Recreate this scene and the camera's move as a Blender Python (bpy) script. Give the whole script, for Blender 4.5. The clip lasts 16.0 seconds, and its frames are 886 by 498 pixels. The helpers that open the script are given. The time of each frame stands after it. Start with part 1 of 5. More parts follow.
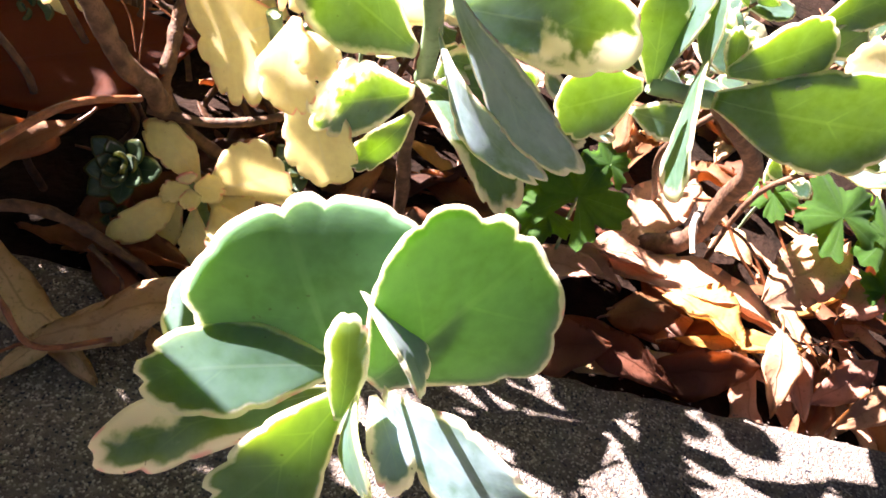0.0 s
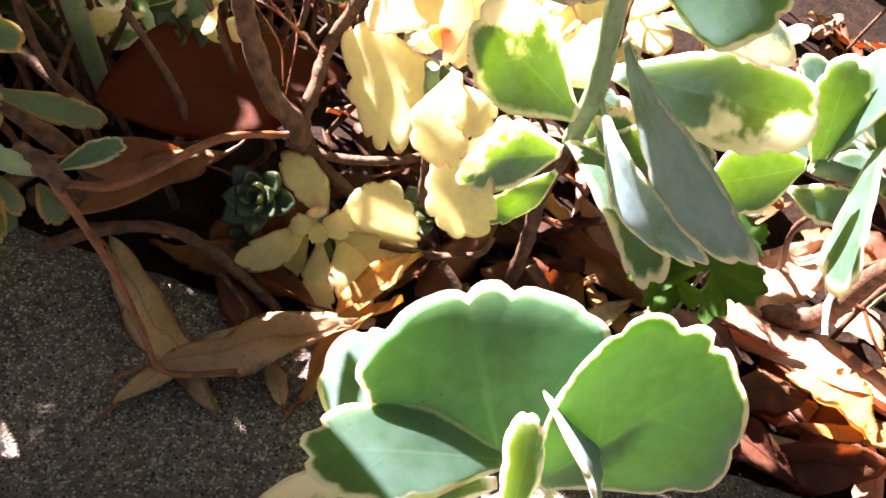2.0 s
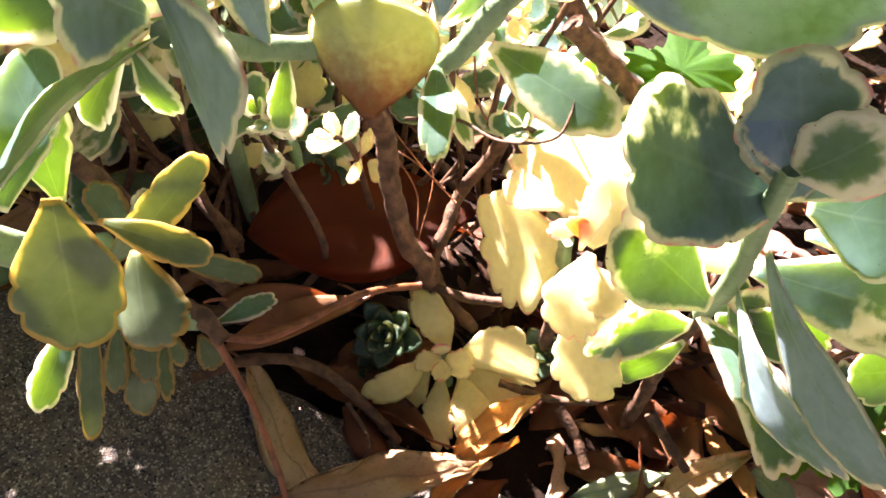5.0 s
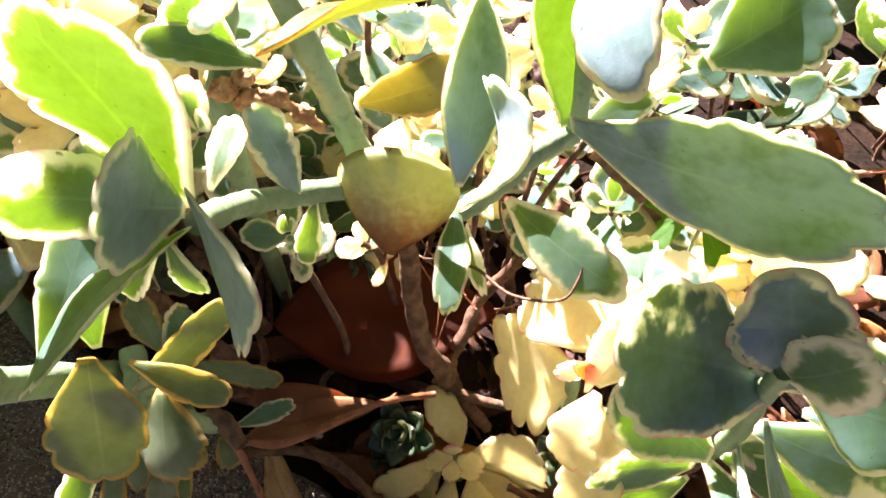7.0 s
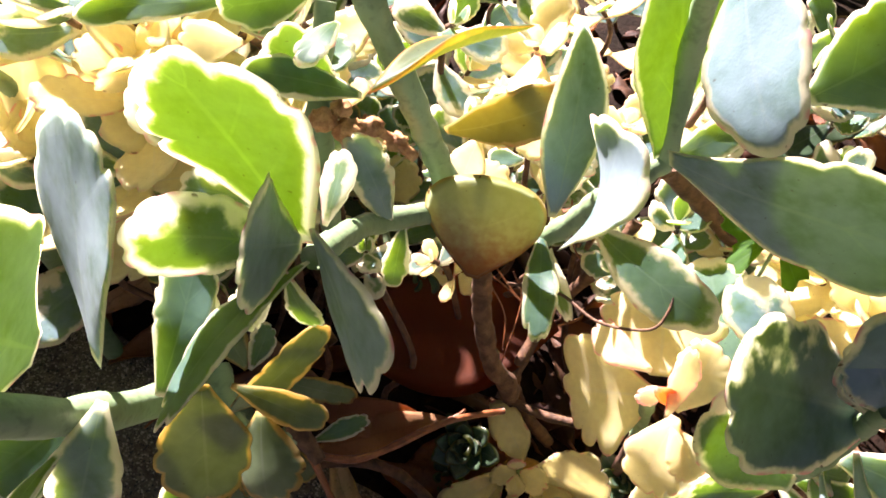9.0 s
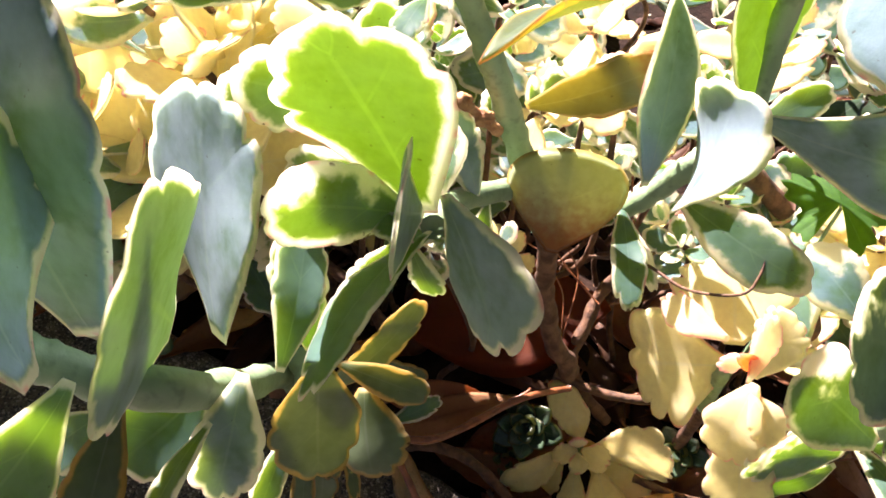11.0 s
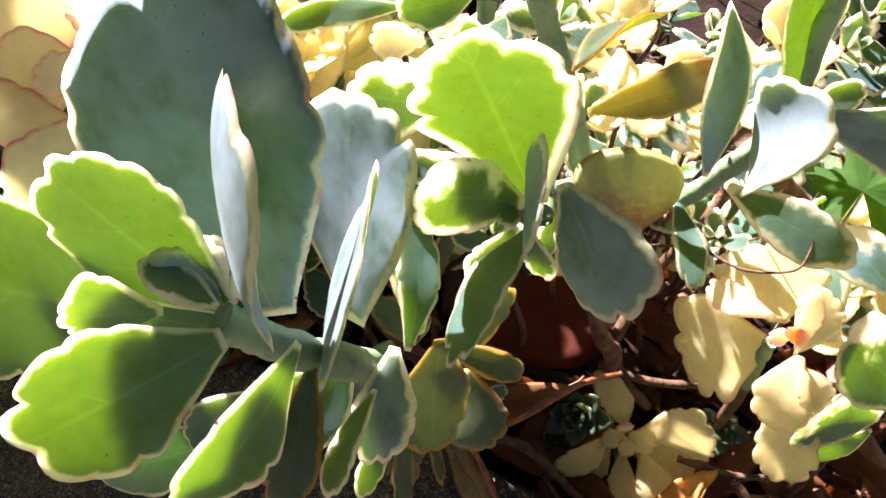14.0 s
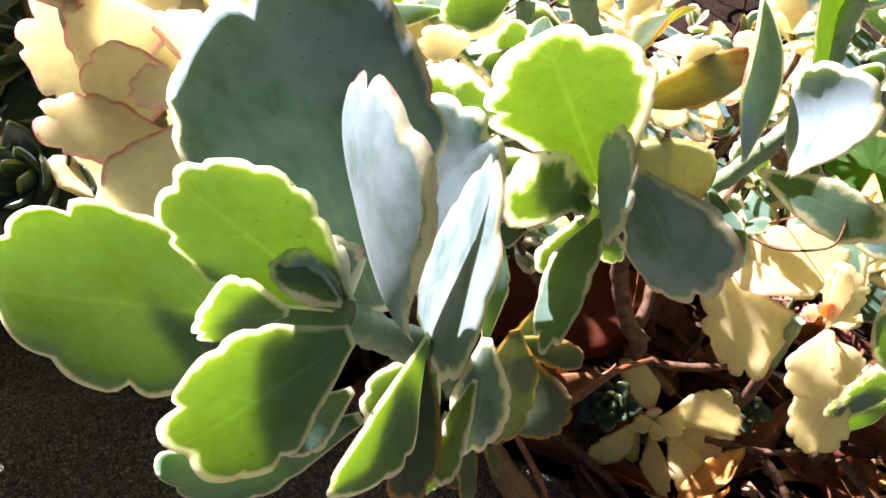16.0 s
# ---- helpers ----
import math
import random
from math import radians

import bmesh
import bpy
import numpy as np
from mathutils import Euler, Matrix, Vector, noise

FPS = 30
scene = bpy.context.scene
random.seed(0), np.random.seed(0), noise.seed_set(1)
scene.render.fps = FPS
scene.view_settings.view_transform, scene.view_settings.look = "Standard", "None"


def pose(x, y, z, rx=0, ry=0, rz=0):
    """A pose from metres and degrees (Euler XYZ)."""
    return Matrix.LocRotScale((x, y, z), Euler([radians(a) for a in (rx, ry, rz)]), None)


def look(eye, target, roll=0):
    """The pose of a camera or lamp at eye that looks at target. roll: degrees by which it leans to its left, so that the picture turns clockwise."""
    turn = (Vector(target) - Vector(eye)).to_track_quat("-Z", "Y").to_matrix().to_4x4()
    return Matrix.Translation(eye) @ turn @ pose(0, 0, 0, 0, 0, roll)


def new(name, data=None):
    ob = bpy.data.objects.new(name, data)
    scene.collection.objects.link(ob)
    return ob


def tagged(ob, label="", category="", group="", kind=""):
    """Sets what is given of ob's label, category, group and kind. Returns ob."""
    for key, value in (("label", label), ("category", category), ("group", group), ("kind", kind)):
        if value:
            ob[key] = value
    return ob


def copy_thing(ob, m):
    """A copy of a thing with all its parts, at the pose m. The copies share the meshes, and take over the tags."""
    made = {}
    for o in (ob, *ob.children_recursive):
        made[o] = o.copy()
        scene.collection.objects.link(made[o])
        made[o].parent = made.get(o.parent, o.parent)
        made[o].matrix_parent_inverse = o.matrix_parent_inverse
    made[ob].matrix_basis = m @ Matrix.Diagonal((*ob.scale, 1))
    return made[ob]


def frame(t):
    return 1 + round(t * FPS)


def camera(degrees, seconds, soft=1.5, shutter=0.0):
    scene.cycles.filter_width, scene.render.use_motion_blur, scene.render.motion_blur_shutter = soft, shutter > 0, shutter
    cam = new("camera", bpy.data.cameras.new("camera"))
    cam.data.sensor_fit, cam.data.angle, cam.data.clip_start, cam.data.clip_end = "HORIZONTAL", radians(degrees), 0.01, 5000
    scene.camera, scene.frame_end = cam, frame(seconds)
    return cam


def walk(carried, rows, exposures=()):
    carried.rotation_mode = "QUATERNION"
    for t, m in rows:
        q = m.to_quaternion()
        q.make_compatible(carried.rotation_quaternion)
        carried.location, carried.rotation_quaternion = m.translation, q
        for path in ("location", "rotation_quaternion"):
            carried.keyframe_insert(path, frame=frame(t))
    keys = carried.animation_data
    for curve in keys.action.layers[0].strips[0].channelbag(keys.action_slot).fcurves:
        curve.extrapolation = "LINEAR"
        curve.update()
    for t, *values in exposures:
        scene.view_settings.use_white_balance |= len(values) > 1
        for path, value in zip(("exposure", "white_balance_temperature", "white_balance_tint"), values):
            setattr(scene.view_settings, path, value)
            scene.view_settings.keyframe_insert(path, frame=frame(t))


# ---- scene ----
cam = camera(64.0, 16.0, soft=1.7)
ROWS = [
    (0.0, -0.0957, -0.1583, 0.1941, 45.48, -13.15, 5.87),
    (0.5, -0.1029, -0.1543, 0.1938, 45.38, -13.34, 7.90),
    (1.0, -0.1082, -0.1524, 0.1927, 44.89, -13.73, 10.71),
    (1.5, -0.1110, -0.1516, 0.1919, 44.44, -13.58, 12.49),
    (2.0, -0.1169, -0.1498, 0.1945, 45.03, -13.26, 13.90),
    (2.5, -0.1242, -0.1468, 0.1979, 44.96, -12.98, 15.79),
    (3.0, -0.1295, -0.1461, 0.2047, 45.38, -12.70, 17.40),
    (3.5, -0.1317, -0.1438, 0.2100, 45.58, -12.03, 18.55),
    (4.0, -0.1356, -0.1417, 0.2129, 45.98, -11.31, 19.35),
    (6.5, -0.1380, -0.1253, 0.2429, 47.38, -9.91, 26.10),
    (7.0, -0.1412, -0.1227, 0.2499, 47.53, -10.54, 26.78),
    (7.5, -0.1450, -0.1228, 0.2539, 47.68, -10.93, 27.02),
    (8.0, -0.1479, -0.1228, 0.2551, 47.63, -10.21, 27.57),
    (8.5, -0.1533, -0.1238, 0.2554, 47.22, -10.00, 28.47),
    (9.0, -0.1580, -0.1277, 0.2540, 46.85, -9.84, 28.54),
    (11.5, -0.1792, -0.1489, 0.2461, 47.24, -8.83, 26.02),
    (12.0, -0.1811, -0.1558, 0.2479, 47.41, -8.83, 25.60),
    (12.5, -0.1833, -0.1596, 0.2512, 48.13, -8.67, 25.45),
    (13.0, -0.1854, -0.1621, 0.2506, 48.35, -8.39, 25.34),
    (13.5, -0.1905, -0.1657, 0.2487, 48.51, -8.55, 24.74),
    (14.0, -0.1945, -0.1708, 0.2486, 49.39, -8.53, 23.49),
    (14.5, -0.1982, -0.1752, 0.2491, 49.50, -8.63, 22.51),
    (15.0, -0.2024, -0.1811, 0.2510, 50.01, -8.25, 22.15),
    (15.5, -0.2058, -0.1817, 0.2473, 50.15, -8.01, 20.92),
    (16.0, -0.2143, -0.1836, 0.2461, 50.46, -7.95, 19.35),
]
walk(cam, [(t, pose(x, y, z, a, b, c)) for t, x, y, z, a, b, c in ROWS],
     exposures=[(0, 3.32, 6400, 32), (4, 3.58, 6400, 32), (7, 3.20, 6400, 32), (9, 2.66, 6400, 32), (12, 2.70, 6300, 32), (16, 2.46, 6200, 32)])

# world, sun, exposure
SUN = Vector((-0.689, 0.336, 0.643)).normalized()
world = bpy.data.worlds.new("sky")
scene.world = world
world.use_nodes = True
sky = world.node_tree.nodes.new("ShaderNodeTexSky")
sky.sky_type, sky.sun_disc = "NISHITA", False
sky.sun_elevation, sky.sun_rotation = math.asin(SUN.z), math.atan2(SUN.x, SUN.y)
world.node_tree.links.new(sky.outputs[0], world.node_tree.nodes["Background"].inputs[0])
world.node_tree.nodes["Background"].inputs[1].default_value = 0.0041
lamp = bpy.data.lights.new("sun", "SUN")
lamp.energy, lamp.angle, lamp.color = 5, radians(0.6), (1.0, 0.935, 0.82)
new("sun", lamp).matrix_world = look(SUN * 5, (0, 0, 0))


# ---- materials ----
def material(name):
    m = bpy.data.materials.new(name)
    m.use_nodes = True
    nt = m.node_tree
    return m, nt, nt.nodes["Principled BSDF"], nt.nodes["Material Output"]


def link(nt, a, b):
    nt.links.new(a, b)


def math_node(nt, op, a, b=None, clamp=False):
    n = nt.nodes.new("ShaderNodeMath")
    n.operation, n.use_clamp = op, clamp
    for i, v in enumerate((a, b)):
        if v is None:
            continue
        if isinstance(v, (int, float)):
            n.inputs[i].default_value = v
        else:
            nt.links.new(v, n.inputs[i])
    return n.outputs[0]


def mix_node(nt, fac, a, b):
    n = nt.nodes.new("ShaderNodeMix")
    n.data_type = "RGBA"
    for sock, v in ((n.inputs[0], fac), (n.inputs[6], a), (n.inputs[7], b)):
        if isinstance(v, tuple):
            sock.default_value = (*v, 1)
        elif isinstance(v, (int, float)):
            sock.default_value = v
        else:
            nt.links.new(v, sock)
    return n.outputs[2]


def noise_node(nt, scale, detail=3, vec=None):
    n = nt.nodes.new("ShaderNodeTexNoise")
    n.inputs["Scale"].default_value, n.inputs["Detail"].default_value = scale, detail
    if vec is None:
        c = nt.nodes.new("ShaderNodeTexCoord")
        vec = c.outputs["Object"]
    nt.links.new(vec, n.inputs["Vector"])
    return n.outputs["Fac"]


def ramp(nt, v, lo, hi):
    n = nt.nodes.new("ShaderNodeMapRange")
    n.interpolation_type = "SMOOTHSTEP"
    nt.links.new(v, n.inputs[0])
    n.inputs[1].default_value, n.inputs[2].default_value = lo, hi
    return n.outputs[0]


def bump(nt, bsdf, height, dist, strength=0.5):
    n = nt.nodes.new("ShaderNodeBump")
    n.inputs["Strength"].default_value, n.inputs["Distance"].default_value = strength, dist
    nt.links.new(height, n.inputs["Height"])
    nt.links.new(n.outputs[0], bsdf.inputs["Normal"])
    return n.outputs[0]


def leaf_material(name, green, pale, lit, lit_pale, margin, patch=0.0, pink=0.5, through_part=0.60, rough=0.42, tip=None, gloss=0.35, speck=0.5, bloom=(0.20, 0.325, 0.43), bloom_part=0.90):
    """Fleshy leaf: waxy bloom over green tissue, pale margin (mm), pale patches, pink edge, light let through."""
    m, nt, bsdf, out = material(name)
    at = nt.nodes.new("ShaderNodeAttribute")
    at.attribute_name = "lf"
    sep = nt.nodes.new("ShaderNodeSeparateXYZ")
    link(nt, at.outputs["Vector"], sep.inputs[0])
    u, v, edge = sep.outputs
    info = nt.nodes.new("ShaderNodeObjectInfo")
    rnd = info.outputs["Random"]
    big = noise_node(nt, 110, 2)
    mid = noise_node(nt, 420, 3)
    fine = noise_node(nt, 2400, 2)
    wob_edge = math_node(nt, "ADD", edge, math_node(nt, "MULTIPLY", math_node(nt, "SUBTRACT", mid, 0.5), margin * 1.2))
    wob_edge = math_node(nt, "ADD", wob_edge, math_node(nt, "MULTIPLY", math_node(nt, "SUBTRACT", big, 0.5), margin * 2.0))
    rim = math_node(nt, "SUBTRACT", 1.0, ramp(nt, wob_edge, margin * 0.55, margin * 1.35))
    if patch:
        side = math_node(nt, "ADD", math_node(nt, "MULTIPLY", v, 0.45), math_node(nt, "MULTIPLY", u, 0.75))
        side = math_node(nt, "ADD", side, math_node(nt, "MULTIPLY", math_node(nt, "SUBTRACT", big, 0.5), 1.5))
        side = math_node(nt, "ADD", side, math_node(nt, "MULTIPLY", math_node(nt, "SUBTRACT", mid, 0.5), 0.5))
        p = ramp(nt, side, 1.20 - patch, 1.46 - patch)
        rim = math_node(nt, "MAXIMUM", rim, p)
    # bloom and tissue
    tone = mix_node(nt, ramp(nt, big, 0.22, 0.7), green, bloom)
    tone = mix_node(nt, bloom_part, green, tone)
    shade = mix_node(nt, ramp(nt, mid, 0.25, 0.8), tone, tuple(min(1, c * 1.25) for c in bloom))
    tone = mix_node(nt, 0.35, tone, shade)
    vein = math_node(nt, "SUBTRACT", 1.0, ramp(nt, math_node(nt, "ABSOLUTE", v), 0.015, 0.06))
    vein = math_node(nt, "MULTIPLY", vein, math_node(nt, "SUBTRACT", 1.15, u, True))
    branch = math_node(nt, "SINE", math_node(nt, "SUBTRACT", math_node(nt, "MULTIPLY", u, 24.0), math_node(nt, "MULTIPLY", math_node(nt, "ABSOLUTE", v), 7.0)))
    branch = math_node(nt, "MULTIPLY", ramp(nt, branch, 0.955, 1.0), math_node(nt, "SUBTRACT", 0.8, math_node(nt, "ABSOLUTE", v), True))
    branch = math_node(nt, "MULTIPLY", branch, ramp(nt, big, 0.42, 0.6))
    tone = mix_node(nt, math_node(nt, "MULTIPLY", vein, 0.5), tone, tuple(c * 0.6 + 0.12 for c in bloom))
    colour = mix_node(nt, rim, tone, pale)
    glow = mix_node(nt, ramp(nt, mid, 0.2, 0.8), tuple(c * 0.85 for c in lit), lit)
    glow = mix_node(nt, math_node(nt, "MULTIPLY", vein, 0.40), glow, tuple(min(1, c * 1.5 + 0.06) for c in lit))
    glow = mix_node(nt, math_node(nt, "MULTIPLY", branch, 0.5), glow, tuple(min(1, c * 1.4 + 0.05) for c in lit))
    glow = mix_node(nt, rim, glow, lit_pale)
    # pink line on the very edge
    line = math_node(nt, "SUBTRACT", 1.0, ramp(nt, edge, 0.05, 0.9))
    line = math_node(nt, "MULTIPLY", line, ramp(nt, noise_node(nt, 260, 1), 0.66 - pink * 0.22, 0.84 - pink * 0.22))
    colour = mix_node(nt, math_node(nt, "MULTIPLY", line, 0.62), colour, (0.82, 0.20, 0.36))
    glow = mix_node(nt, math_node(nt, "MULTIPLY", line, 0.55), glow, (1.0, 0.22, 0.36))
    # brown specks
    dots = ramp(nt, noise_node(nt, 900, 1), 0.76, 0.8)
    dots = math_node(nt, "MULTIPLY", dots, speck)
    colour = mix_node(nt, dots, colour, (0.10, 0.06, 0.03))
    glow = mix_node(nt, dots, glow, (0.1, 0.05, 0.01))
    # brown scabs along the edge
    scab = math_node(nt, "MULTIPLY", ramp(nt, noise_node(nt, 330, 2), 0.70, 0.73), math_node(nt, "SUBTRACT", 1.0, ramp(nt, edge, 0.3, 0.9)))
    scab = math_node(nt, "MULTIPLY", scab, min(1.0, speck * 1.7))
    colour = mix_node(nt, scab, colour, (0.13, 0.06, 0.025))
    glow = mix_node(nt, scab, glow, (0.12, 0.05, 0.01))
    if tip:
        turn = ramp(nt, math_node(nt, "ADD", u, math_node(nt, "MULTIPLY", math_node(nt, "SUBTRACT", mid, 0.5), 0.4)), min(tip[1:]), max(tip[1:]))
        if tip[1] > tip[2]:
            turn = math_node(nt, "SUBTRACT", 1.0, turn)
        colour = mix_node(nt, turn, colour, tip[0])
        glow = mix_node(nt, turn, glow, tip[0])
    hue = nt.nodes.new("ShaderNodeHueSaturation")
    link(nt, colour, hue.inputs["Color"])
    link(nt, math_node(nt, "MULTIPLY_ADD", rnd, 0.25), hue.inputs["Value"])
    hue.inputs["Value"].links[0].from_node.inputs[2].default_value = 0.88
    bsdf.inputs["Sheen Weight"].default_value = 0.12
    bsdf.inputs["Sheen Roughness"].default_value = 0.4
    bsdf.inputs["Sheen Tint"].default_value = (0.8, 0.92, 1.0, 1)
    link(nt, hue.outputs[0], bsdf.inputs["Base Color"])
    bsdf.inputs["Roughness"].default_value = rough
    bsdf.inputs["Specular IOR Level"].default_value = gloss
    nrm = bump(nt, bsdf, math_node(nt, "ADD", fine, math_node(nt, "MULTIPLY", mid, 0.6)), 0.00010, 0.3)
    tr = nt.nodes.new("ShaderNodeBsdfTranslucent")
    link(nt, glow, tr.inputs["Color"])
    ms = nt.nodes.new("ShaderNodeMixShader")
    link(nt, math_node(nt, "ADD", through_part, math_node(nt, "MULTIPLY", rim, 0.78 - through_part)), ms.inputs[0])
    link(nt, bsdf.outputs[0], ms.inputs[1])
    link(nt, tr.outputs[0], ms.inputs[2])
    link(nt, ms.outputs[0], out.inputs["Surface"])
    return m


LIME, CREAM_LIT = (0.36, 0.53, 0.014), (1.0, 0.98, 0.84)
GREEN, CREAM = (0.06, 0.15, 0.085), (0.92, 0.88, 0.68)
STYLES = {
    "g": leaf_material("leaf_narrow_margin", GREEN, CREAM, LIME, CREAM_LIT, 0.9, pink=0.35, bloom=(0.15, 0.27, 0.25)),
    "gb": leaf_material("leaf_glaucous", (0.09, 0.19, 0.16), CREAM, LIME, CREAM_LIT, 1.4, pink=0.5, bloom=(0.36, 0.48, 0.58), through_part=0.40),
    # glaucous leaf in shade: shade put in as less light let through
    "gs": leaf_material("leaf_shaded_glaucous", (0.08, 0.17, 0.14), CREAM, LIME, CREAM_LIT, 1.1, pink=0.6, bloom=(0.29, 0.42, 0.50), through_part=0.28),
    # mottled leaf in shade: shade put in the same way
    "vs": leaf_material("leaf_shaded_mottled", (0.07, 0.15, 0.10), CREAM, LIME, CREAM_LIT, 1.3, patch=0.42, pink=0.8, bloom=(0.17, 0.29, 0.29), through_part=0.24),
    # green leaf that lets less light through
    "gt": leaf_material("leaf_low_through_green", GREEN, CREAM, (0.26, 0.50, 0.02), CREAM_LIT, 0.9, pink=0.4, bloom=(0.13, 0.27, 0.16), through_part=0.42),
    "gw": leaf_material("leaf_wide_margin", GREEN, CREAM, LIME, CREAM_LIT, 2.3, pink=0.7, bloom=(0.15, 0.26, 0.22)),
    "v": leaf_material("leaf_mottled", GREEN, CREAM, LIME, CREAM_LIT, 1.7, patch=0.64, pink=0.45),
    "c": leaf_material("leaf_cream", (0.90, 0.81, 0.42), (0.92, 0.84, 0.50), (1.0, 0.93, 0.58), (1.0, 0.94, 0.66), 1.0, pink=0.75, bloom=(0.93, 0.86, 0.53), speck=0.3),
    "p": leaf_material("leaf_peach", (0.93, 0.86, 0.56), (0.94, 0.84, 0.62), (1.0, 0.96, 0.64), (1.0, 0.90, 0.72), 0.9, pink=1.3, bloom=(0.92, 0.83, 0.58), speck=0.2),
    "o": leaf_material("leaf_olive", (0.10, 0.145, 0.06), (0.48, 0.38, 0.16), (0.30, 0.36, 0.05), (0.7, 0.52, 0.22), 0.9, pink=0.0, bloom=(0.17, 0.23, 0.13), rough=0.4, through_part=0.34),
    "y": leaf_material("leaf_yellowing", (0.30, 0.28, 0.07), (0.5, 0.42, 0.18), (0.42, 0.38, 0.05), (0.7, 0.55, 0.25), 0.8, bloom=(0.28, 0.30, 0.13), tip=((0.30, 0.15, 0.03), 0.75, 1.0)),
    "k": leaf_material("leaf_withering", (0.30, 0.36, 0.13), (0.40, 0.36, 0.16), (0.66, 0.66, 0.16), (0.6, 0.5, 0.2), 0.6, bloom=(0.36, 0.43, 0.24), through_part=0.35, tip=((0.27, 0.11, 0.03), 0.78, 0.10), pink=0.0),
    "n": leaf_material("leaf_red_spotted_edge", (0.10, 0.15, 0.06), (0.62, 0.40, 0.10), (0.4, 0.45, 0.06), (0.9, 0.6, 0.15), 1.0, pink=0.9, bloom=(0.12, 0.18, 0.12)),
    "b": leaf_material("leaf_orange_bud", (0.85, 0.48, 0.14), (0.88, 0.58, 0.26), (1.0, 0.55, 0.12), (1.0, 0.6, 0.3), 0.6, pink=0.8, bloom=(0.88, 0.55, 0.20), speck=0.1),
    "e": leaf_material("leaf_dark_rosette", (0.03, 0.055, 0.028), (0.07, 0.085, 0.045), (0.2, 0.34, 0.05), (0.3, 0.3, 0.1), 0.5, pink=0.0, bloom=(0.05, 0.085, 0.05), through_part=0.15, rough=0.2, gloss=0.7),
    "f": leaf_material("leaf_fresh_green", (0.04, 0.11, 0.02), (0.08, 0.17, 0.04), (0.35, 0.6, 0.03), (0.4, 0.6, 0.1), 0.3, bloom=(0.05, 0.12, 0.03), pink=-2.0, speck=0.2, rough=0.65, gloss=0.15),
}


def simple(name, dark, light, scale, rough, bump_mm, bump_scale, random_part=0.3, stretch=None):
    m, nt, bsdf, out = material(name)
    vec = None
    if stretch:
        c = nt.nodes.new("ShaderNodeTexCoord")
        mp = nt.nodes.new("ShaderNodeMapping")
        mp.inputs["Scale"].default_value = stretch
        link(nt, c.outputs["Object"], mp.inputs["Vector"])
        vec = mp.outputs[0]
    a = noise_node(nt, scale, 4, vec)
    b = noise_node(nt, scale * 7, 3, vec)
    col = mix_node(nt, ramp(nt, a, 0.3, 0.7), dark, light)
    col = mix_node(nt, math_node(nt, "MULTIPLY", ramp(nt, b, 0.5, 0.75), 0.5), col, tuple(c * 0.5 for c in dark))
    info = nt.nodes.new("ShaderNodeObjectInfo")
    hue = nt.nodes.new("ShaderNodeHueSaturation")
    link(nt, col, hue.inputs["Color"])
    val = math_node(nt, "MULTIPLY", info.outputs["Random"], random_part)
    link(nt, math_node(nt, "ADD", val, 1 - random_part / 2), hue.inputs["Value"])
    link(nt, hue.outputs[0], bsdf.inputs["Base Color"])
    bsdf.inputs["Roughness"].default_value = rough
    bump(nt, bsdf, noise_node(nt, bump_scale, 4, vec), bump_mm * 0.001, 0.7)
    return m


GREEN_STEM = simple("green_stem", (0.17, 0.27, 0.13), (0.25, 0.36, 0.20), 60, 0.5, 0.3, 600)
WOOD = simple("woody_stem", (0.06, 0.028, 0.015), (0.17, 0.088, 0.048), 260, 0.75, 0.7, 700)
TWIG = simple("twig_bark", (0.055, 0.025, 0.012), (0.15, 0.072, 0.034), 300, 0.7, 0.6, 900)
TWIG_PALE = simple("pale_root", (0.45, 0.40, 0.33), (0.65, 0.60, 0.52), 300, 0.8, 0.5, 900)
TWIG_RED = simple("red_stalk", (0.15, 0.045, 0.015), (0.30, 0.10, 0.035), 260, 0.45, 0.4, 900)
DRY_BUD = simple("dry_bud", (0.30, 0.12, 0.04), (0.60, 0.33, 0.14), 300, 0.6, 1.2, 500)
ASPHALT = simple("asphalt", (0.03, 0.031, 0.034), (0.065, 0.066, 0.07), 40, 0.9, 1.0, 300)
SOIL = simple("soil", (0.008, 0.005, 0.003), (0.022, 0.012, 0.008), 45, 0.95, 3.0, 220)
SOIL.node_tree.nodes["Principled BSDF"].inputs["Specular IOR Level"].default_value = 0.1


